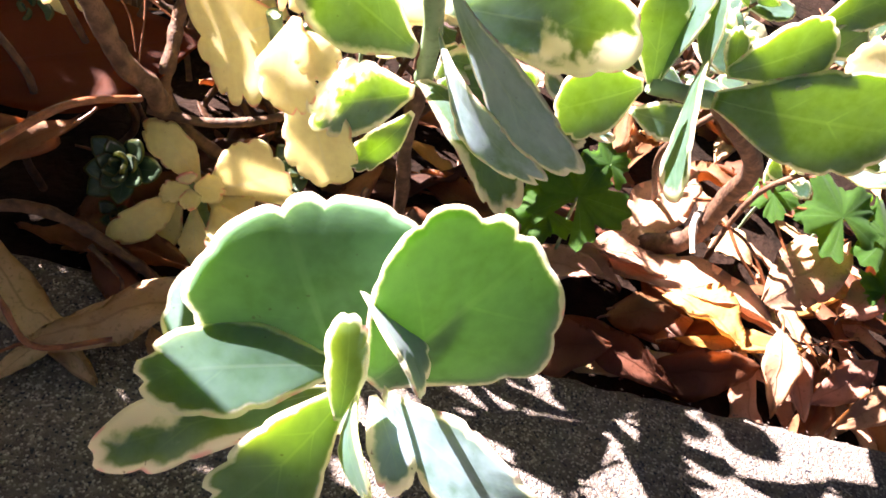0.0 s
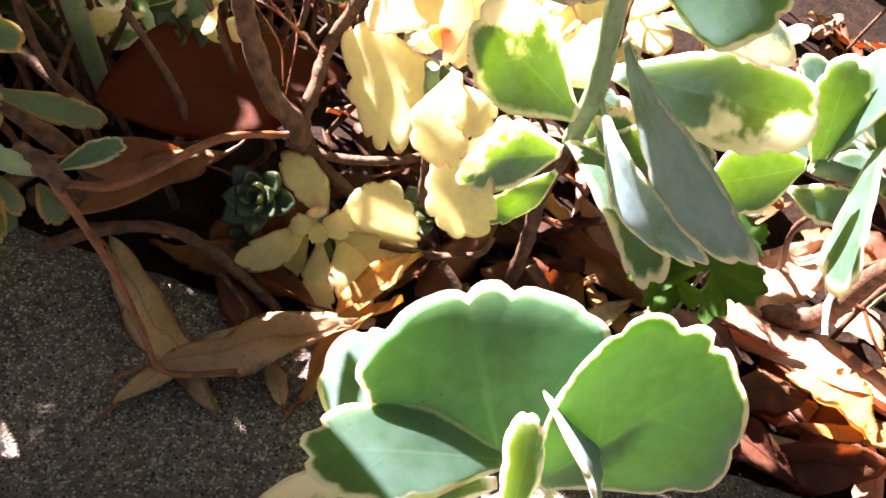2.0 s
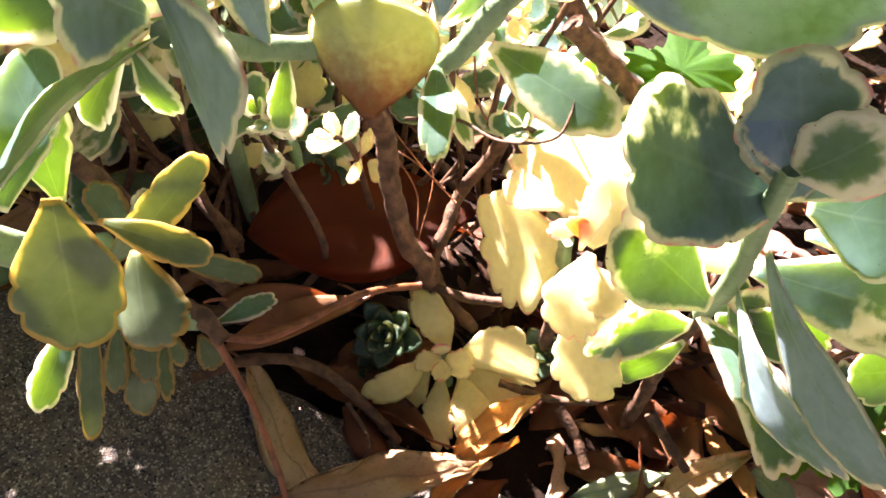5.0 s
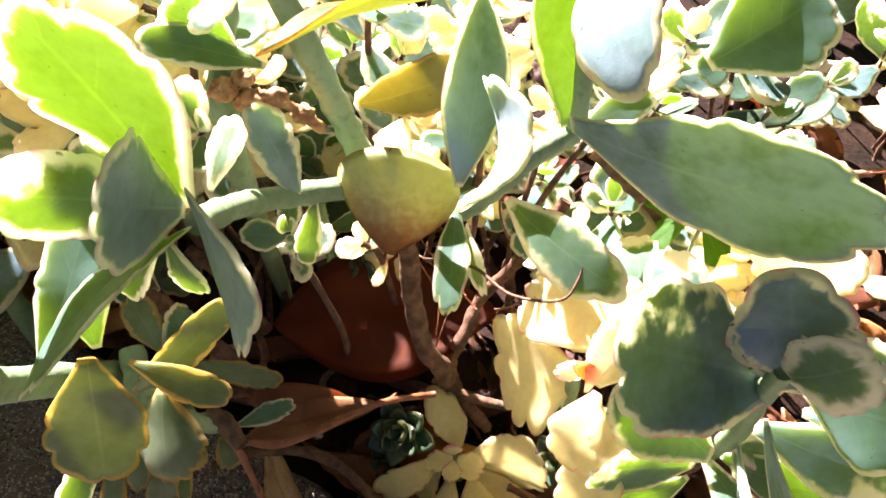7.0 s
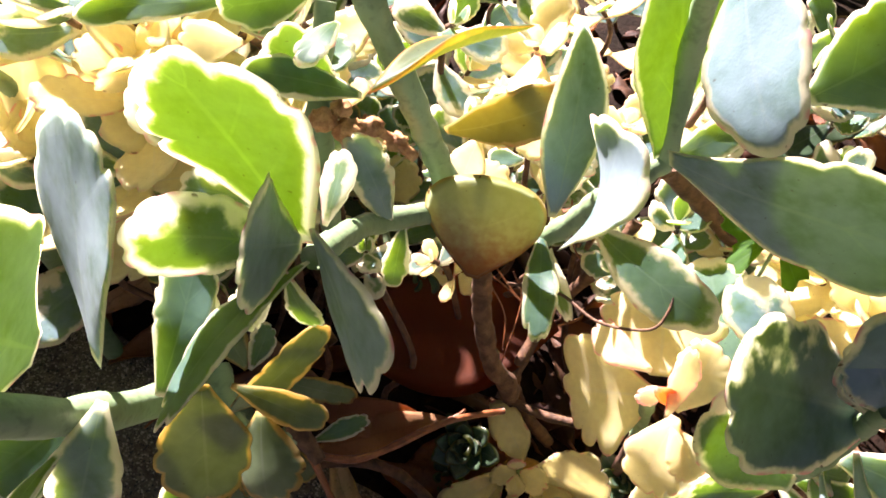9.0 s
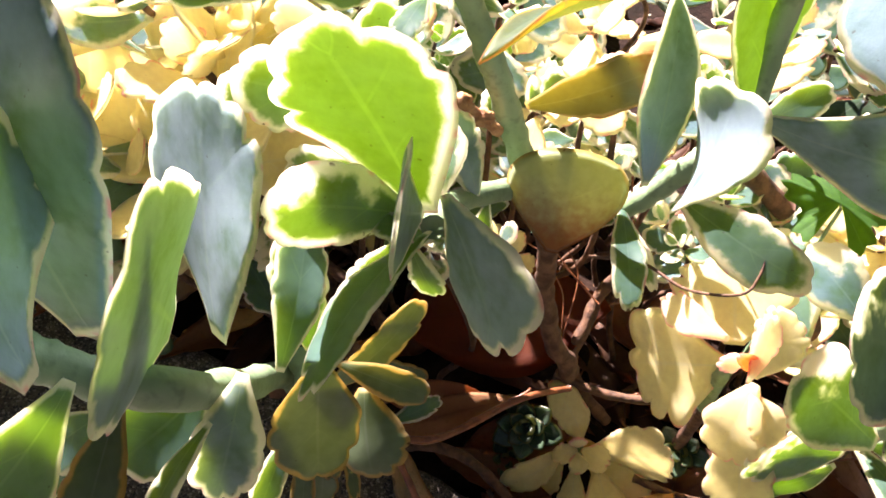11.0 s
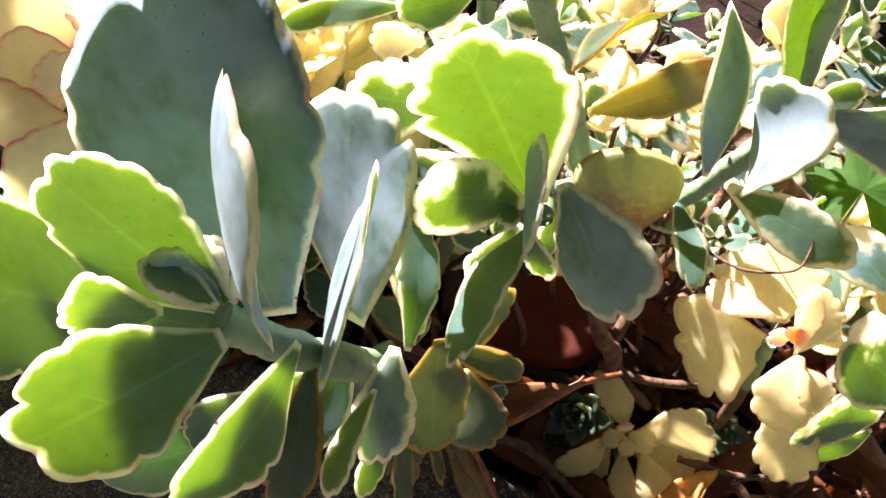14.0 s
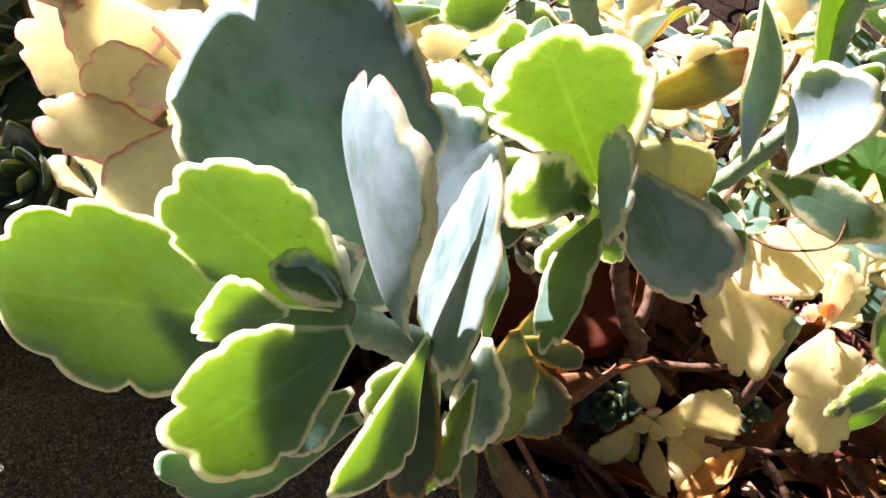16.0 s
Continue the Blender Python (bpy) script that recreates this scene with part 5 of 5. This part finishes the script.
loose_tube("dry_stalk", "thin red-brown dry stalk bridging the litter", [(-218, -32, 60), (-204, -23, 59), (-188, -2, 66), (-175, 16, 61)], 1.3, 1.1, TWIG_RED, 0.10)
loose_tube("dry_stalk", "thin red-brown dry stalk hanging to the kerb", [(-219, -32, 63), (-212, -33, 53), (-201, -37, 42), (-190, -43, 29), (-181, -47, 18), (-164, -38, 16)], 1.2, 0.8, TWIG_RED, 0.10)
loose_tube("twig", "rough brown twig crossing the dark litter", [(-231, -27, 25), (-221, -13, 25), (-205, -5, 26), (-190, -2, 20), (-171, -4, 10), (-165, -5, 6)], 2.0, 1.8, TWIG, 0.15)
loose_tube("twig", "knobbly brown twig standing behind the plantlet", [(-164, 69, 115), (-167, 63, 101), (-173, 62, 83), (-179, 59, 67), (-179, 51, 57), (-179, 43, 46), (-171, 40, 35), (-157, 40, 25)], 2.2, 2.5, TWIG, 0.15)
loose_tube("twig", "short brown twig lying in the litter", [(-182, 36, 42), (-163, 38, 41), (-144, 44, 44), (-132, 54, 46)], 1.8, 1.5, TWIG, 0.15)
loose_tube("twig", "short brown twig lying in the litter", [(-141, 24, 22), (-123, 24, 25), (-108, 28, 29), (-105, 33, 34)], 1.4, 1.1, TWIG, 0.15)
loose_tube("twig", "short upright brown twig in the litter", [(-119, 23, 24), (-110, 19, 18), (-103, 13, 12)], 1.9, 1.9, TWIG, 0.15)
loose_tube("twig", "short brown twig lying in the litter", [(-89, 35, 26), (-79, 31, 20), (-70, 27, 15)], 2.0, 1.5, TWIG, 0.15)
loose_tube("twig", "dark root curling at the kerb edge", [(-186, -4, 14), (-177, -8, 9), (-173, -12, 7), (-173, -19, 3)], 0.9, 0.7, TWIG, 0.15)
loose_tube("twig", "pale dry root piece on the litter", [(130, 70, -25), (134, 62, -29), (144, 55, -33), (152, 55, -32)], 3.2, 2.6, TWIG_PALE, 0.15)
loose_tube("twig", "pale curled dry tendril on the litter", [(145, 87, -13), (134, 88, -10), (126, 92, -7), (130, 91, -5)], 1.2, 1.0, TWIG_PALE, 0.15)
loose_tube("twig", "pale bent root below the woody stem", [(28, 74, 32), (24, 65, 29), (25, 55, 23)], 1.4, 1.2, TWIG_PALE, 0.15)
loose_tube("dry_stalk", "thin straw-coloured stalk on the litter", [(28, 84, 28), (59, 94, 28), (92, 98, 29)], 0.9, 0.7, TWIG_RED, 0.05)
loose_tube("dry_stalk", "thin red stalk across the litter", [(42, 83, 21), (59, 76, 16), (87, 55, -10), (123, 65, -10)], 0.8, 0.6, TWIG_RED, 0.05)
loose_tube("dry_stalk", "thin red stalk across the litter", [(53, 92, 40), (62, 83, 31), (71, 72, 21)], 0.7, 0.5, TWIG_RED, 0.05)
loose_tube("dry_stalk", "thin red stalk in the litter", [(46, 80, 22), (53, 72, 15), (64, 66, 7)], 0.8, 0.6, TWIG_RED, 0.05)
loose_tube("tendril", "thin dark dry tendril curving over the cream rosette", [(-185, 4, 126), (-172, 4, 131), (-160, -1, 133), (-149, -1, 138), (-147, 2, 143), (-148, 6, 148)], 0.5, 0.3, TWIG, 0.03)
loose_tube("tendril", "fine red dry thread between the stems", [(-185, 59, 119), (-180, 56, 107), (-173, 56, 100), (-160, 58, 100), (-152, 46, 114), (-148, 21, 138), (-149, 13, 145)], 0.4, 0.3, TWIG_RED, 0.03)
loose_tube("tendril", "fine red dry thread among the stems", [(-207, 54, 87), (-192, 53, 76), (-178, 52, 68)], 0.3, 0.3, TWIG_RED, 0.03)
loose_tube("tendril", "fine red dry thread among the stems", [(-201, 46, 83), (-191, 46, 71), (-186, 39, 61)], 0.3, 0.3, TWIG_RED, 0.03)
loose_tube("tendril", "fine red dry thread among the stems", [(-195, 57, 81), (-188, 53, 73), (-184, 34, 55)], 0.3, 0.3, TWIG_RED, 0.03)
loose_tube("tendril", "fine red dry thread among the stems", [(-210, 53, 80), (-196, 50, 80), (-183, 51, 73)], 0.3, 0.3, TWIG_RED, 0.03)
loose_tube("twig", "dark woody branch in the shade", [(-320, 89, 48), (-291, 79, 47), (-264, 72, 43), (-246, 63, 37)], 3.0, 3.0, WOOD, 0.15)
loose_tube("twig", "dark woody branch in the shade", [(-287, 28, 51), (-268, 27, 47), (-245, 22, 38)], 2.5, 2.2, WOOD, 0.15)
loose_tube("twig", "dark thin branch in the shade", [(-261, 28, 39), (-266, 47, 46), (-268, 59, 51)], 1.2, 1.0, WOOD, 0.15)
loose_tube("twig", "woody branch behind the stem", [(-163, 90, 125), (-150, 98, 114), (-131, 106, 100)], 4.0, 4.0, WOOD, 0.15)
loose_tube("twig", "woody branch behind the stem", [(-171, 117, 123), (-152, 120, 105), (-129, 127, 90)], 4.0, 4.0, WOOD, 0.15)
pointed_rosette((-183, 16, 32), (-0.1, -0.75, 0.65), 14, 16, "small dark green pointed succulent rosette in the shade")
pointed_rosette((-130, 36, 33), (-0.1, -0.75, 0.65), 12, 10, "small dark green succulent rosette in deep shade")
pointed_rosette((-185, 14, 10), (-0.1, -0.75, 0.65), 10, 8, "small dark green succulent rosette in deep shade")
pointed_rosette((-374, -50, 109), (-0.1, -0.75, 0.65), 26, 16, "dark green pointed succulent rosette at the bed edge")
pointed_rosette((-232, 56, 54), (-0.1, -0.75, 0.65), 13, 10, "small dark green succulent rosette in the shade")
lobed_leaf((-32, 42, 46), (-0.10, -0.50, 0.85), 21, 0.3)
lobed_leaf((-42, 41, 38), (-0.30, -0.40, 0.85), 16, 2.3)
lobed_leaf((-22, 56, 53), (0.20, -0.50, 0.85), 11, 1.0)
lobed_leaf((98, 95, 31), (0.00, -0.50, 0.85), 23, 1.2)
lobed_leaf((123, 96, 26), (0.20, -0.40, 0.85), 22, 2.0)
lobed_leaf((131, 82, 6), (0.10, -0.40, 0.85), 15, 0.5)
lobed_leaf((60, 89, 37), (-0.20, -0.40, 0.85), 12, 4.0)
lobed_leaf((-126, 66, 133), (-0.10, -0.50, 0.85), 18, 0.8)
lobed_leaf((-113, 118, 103), (0.00, -0.50, 0.85), 10, 2.8)
back_plant((-329, -13, 146), (-0.10, -0.50, 0.85), 49, ['c', 'c', 'v'], 3, 101)
back_plant((-314, -8, 138), (-0.10, -0.50, 0.85), 46, ['c', 'c', 'v'], 3, 102)
back_plant((-307, -33, 117), (-0.10, -0.50, 0.85), 43, ['c', 'c', 'v'], 3, 103)
back_plant((-287, -23, 127), (-0.10, -0.50, 0.85), 38, ['c', 'c', 'v'], 3, 104)
back_plant((-327, -27, 123), (-0.10, -0.50, 0.85), 46, ['c'], 3, 105)
back_plant((-306, 5, 149), (-0.10, -0.50, 0.85), 40, ['c', 'v'], 3, 106)
back_plant((-218, 56, 132), (-0.10, -0.50, 0.85), 19, ['v', 'v', 'c'], 3, 107)
back_plant((-218, 84, 151), (-0.10, -0.50, 0.85), 22, ['c', 'c'], 3, 109)
back_plant((-238, 61, 159), (-0.10, -0.50, 0.85), 21, ['v', 'g'], 3, 111)
back_plant((-255, 24, 142), (-0.10, -0.50, 0.85), 18, ['c', 'c'], 3, 112)
back_plant((-181, 87, 136), (-0.10, -0.50, 0.85), 16, ['c'], 3, 114)
back_plant((-219, 36, 88), (-0.10, -0.50, 0.85), 13, ['c', 'c', 'v'], 3, 115)
back_plant((-274, 30, 156), (-0.10, -0.50, 0.85), 22, ['c', 'v'], 3, 116)
back_plant((-163, 51, 107), (-0.10, -0.50, 0.85), 15, ['v', 'g'], 3, 118)
back_plant((-231, 11, 105), (-0.10, -0.50, 0.85), 16, ['v', 'g'], 3, 119)
back_plant((-126, 189, 154), (-0.10, -0.50, 0.85), 25, ['g', 'g'], 3, 120)
back_plant((-106, 83, 119), (-0.10, -0.50, 0.85), 25, ['c', 'c'], 3, 122)
back_plant((-93, 63, 123), (-0.10, -0.50, 0.85), 27, ['c', 'p'], 3, 123)
back_plant((-116, 65, 97), (-0.10, -0.50, 0.85), 21, ['c', 'c'], 3, 124)
back_plant((-112, 190, 120), (-0.10, -0.50, 0.85), 25, ['g', 'e'], 3, 127)
back_plant((-207, 79, 127), (-0.10, -0.50, 0.85), 18, ['v', 'g'], 3, 130)
back_plant((-112, 92, 117), (-0.10, -0.50, 0.85), 25, ['c', 'p'], 3, 131)
back_plant((-283, 4, 165), (-0.10, -0.50, 0.85), 34, ['v', 'c'], 3, 133)
back_plant((-285, -9, 157), (-0.10, -0.50, 0.85), 30, ['c', 'c'], 3, 134)
back_plant((-270, 19, 163), (-0.10, -0.50, 0.85), 25, ['g', 'v'], 3, 135)
back_plant((-303, -7, 165), (-0.10, -0.50, 0.85), 32, ['c', 'v'], 3, 136)
back_plant((-244, -10, 145), (-0.10, -0.50, 0.85), 19, ['g', 'v'], 3, 137)
back_plant((-196, 53, 152), (-0.10, -0.50, 0.85), 19, ['c', 'v'], 3, 138)
back_plant((-168, 78, 167), (-0.10, -0.50, 0.85), 22, ['c', 'c'], 3, 140)
back_plant((-311, -15, 158), (-0.10, -0.50, 0.85), 34, ['c', 'v'], 3, 141)
back_plant((-286, -21, 151), (-0.10, -0.50, 0.85), 30, ['c', 'c'], 3, 142)
back_plant((-282, 9, 159), (-0.10, -0.50, 0.85), 22, ['c', 'v'], 3, 143)
back_plant((-198, 92, 97), (-0.10, -0.50, 0.85), 19, ['c', 'c', 'v'], 3, 144)
back_plant((-309, 30, 71), (-0.10, -0.50, 0.85), 27, ['g', 'v'], 3, 145)
back_plant((-290, 54, 71), (-0.10, -0.50, 0.85), 25, ['c', 'c'], 3, 146)
back_plant((-296, 1, 67), (-0.10, -0.50, 0.85), 27, ['g', 'o'], 3, 147)
back_plant((-42, 46, 81), (-0.10, -0.50, 0.85), 16, ['g', 'v'], 3, 155)
back_plant((12, 67, 95), (-0.10, -0.50, 0.85), 21, ['g', 'g'], 3, 156)
back_plant((55, 63, 82), (-0.10, -0.50, 0.85), 21, ['g', 'g'], 3, 157)
back_plant((61, 85, 48), (-0.10, -0.50, 0.85), 12, ['g'], 3, 158)


# variegated shoots filling the middle distance
rng = random.Random(31)
for k in range(26):
    x, y = rng.uniform(-262, -95), rng.uniform(85, 190)
    back_plant((x, y, rng.uniform(70, 120) + 0.25 * (y - 85)), (-0.1, -0.5, 0.85), rng.uniform(20, 30), rng.choice((["v", "c"], ["v", "g"], ["c", "v"], ["g", "v"])), 3, 2100 + k)

# deeper bed: lower shoots that fill the shade behind and to the side
rng = random.Random(77)
for k in range(140):
    x, y = rng.uniform(-520, 330), rng.uniform(190, 430)
    # unseen hedge at the side, added to keep sun off the left kerb
    if 40 <= k < 90:
        x, y = rng.uniform(-660, -450), rng.uniform(-150, 180)
    elif k >= 90:
        x, y = rng.uniform(-700, 900), rng.uniform(330, 900)
    z = rng.uniform(20, 90 if k >= 40 else 65) + 0.10 * max(0, y - 120)
    grow = 1.4 if 40 <= k < 90 else 1.7 if k >= 90 else 1
    back_plant((x, y, z * grow ** 0.5), (-0.1, -0.4, 0.9), rng.uniform(24, 38) * grow, rng.choice((["g", "v"], ["c", "v"], ["g"], ["c", "c", "v"], ["o", "g"], ["v"])), 3, 900 + k)

# cream shoots beside the peach rosette
for k in range(16):
    back_plant((rng.uniform(-470, -350), rng.uniform(25, 130), rng.uniform(40, 120)), (0.1, -0.6, 0.8), rng.uniform(30, 42), rng.choice((["c", "p"], ["p", "c"], ["v", "c"])), 3, 1300 + k)

# low shoots under the taller ones, added to shade the ground and red leaf
for k in range(48):
    back_plant((rng.uniform(-430, -262), rng.uniform(60, 210), rng.uniform(28, 70)), (0.1, -0.5, 0.8), rng.uniform(26, 36), rng.choice((["g", "o"], ["o"], ["g", "v"])), 3, 1500 + k)

# dark shoots at the kerb's edge and a taller stand of cream ones behind
# both added along the sun's path to shade the kerb and red leaf
for k in range(28):
    back_plant((rng.uniform(-485, -418), rng.uniform(-50, 70), rng.uniform(50, 160)), (0.1, -0.5, 0.8), rng.uniform(32, 42), ["g", "o"], 3, 1600 + k)
for k in range(16):
    back_plant((rng.uniform(-440, -396), rng.uniform(-35, 30), rng.uniform(70, 135)), (0.1, -0.5, 0.8), rng.uniform(30, 40), ["g", "o"], 3, 1800 + k)
for k in range(26):
    back_plant((rng.uniform(-430, -335), rng.uniform(80, 160), rng.uniform(70, 145)), (0.1, -0.5, 0.8), rng.uniform(30, 40), rng.choice((["c", "v"], ["v", "g"], ["c"])), 3, 1700 + k)

# unseen tall stand added at the bed's edge to keep low leaves in shade
for k in range(24):
    x, y = rng.uniform(-455, -382), rng.uniform(45, 165)
    if 70 < y < 118 and x > -425:
        y += 50
    back_plant((x, y, rng.uniform(192, 238)), (0.1, -0.5, 0.8), rng.uniform(34, 42), rng.choice((["c", "v"], ["v", "g"], ["g"])), 3, 2300 + k)

# more of the unseen stand, further out, blocking the sun
for k in range(12):
    back_plant((rng.uniform(-520, -440), rng.uniform(25, 95), rng.uniform(190, 230)), (0.1, -0.5, 0.8), rng.uniform(34, 42), ["g", "v"], 3, 2400 + k)

# loose litter over the soil
rng = random.Random(5)
KINDS = ["brown", "brown", "pinkish", "tan", "brown", "gold", "deep_shade", "deep_shade", "deep_shade", "deep_shade"]
protos = []
for k in range(10):
    ln, w = rng.uniform(38, 70), rng.uniform(13, 24)
    protos.append(dead_leaf((-ln / 2, 0, 0), (ln / 2, 0, 0), (0, 0, 1), w, KINDS[k], "dry curled leaf in the loose litter", rng.uniform(-0.1, 0.15), rng.uniform(-0.6, 0.7), 2, rng.uniform(-0.6, 0.6)))
for k in range(300):
    x, y = rng.uniform(-0.42, 0.34), 0.006 + rng.random() ** 1.25 * 0.44
    z = ground_height(x, y) + rng.uniform(-0.001, 0.007) + 0.04 * min(1, max(0, (y - 0.2) / 0.5))
    if -0.17 < x < -0.12 and y < 0.04:
        y += 0.05
    m = pose(x, y, z, rng.uniform(-28, 28), rng.uniform(-28, 28), rng.uniform(0, 360))
    if k < len(protos):
        protos[k].matrix_basis = m
    else:
        # left and behind: mostly the darkened leaves that stand for shade
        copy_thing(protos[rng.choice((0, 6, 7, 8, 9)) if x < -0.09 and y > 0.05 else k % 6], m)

# grains of the kerb's aggregate that stand proud
rng = random.Random(9)
verts, faces = [], []
for k in range(5200):
    x, y = rng.uniform(-0.45, 0.16), -0.001 - rng.random() * 0.13
    r = rng.uniform(0.0003, 0.0006) * (1.8 if rng.random() < 0.04 else 1)
    z = 0.0009 * (noise.noise(Vector((x * 30, y * 30, 3.0))) + 0.6 * noise.noise(Vector((x * 110, y * 110, 3.0))))
    o = len(verts)
    n = 6
    sq = rng.uniform(0.6, 1)
    t0 = rng.uniform(0, 6)
    for ring, zz in ((1.0, -0.2), (0.7, 0.5)):
        for q in range(n):
            an = t0 + q * 2 * math.pi / n
            rr = r * ring * rng.uniform(0.8, 1.1)
            verts.append((x + rr * math.cos(an), y + rr * sq * math.sin(an), z + zz * r * 0.4))
    faces.append(tuple(o + n + q for q in range(n)))
    for q in range(n):
        faces.append((o + q, o + (q + 1) % n, o + n + (q + 1) % n, o + n + q))
grains = mesh_part("aggregate_grains", verts, faces, GRAIN, kerb, smooth=False)
tagged(grains, "pale sand grains standing proud of the concrete", kind="stuff")
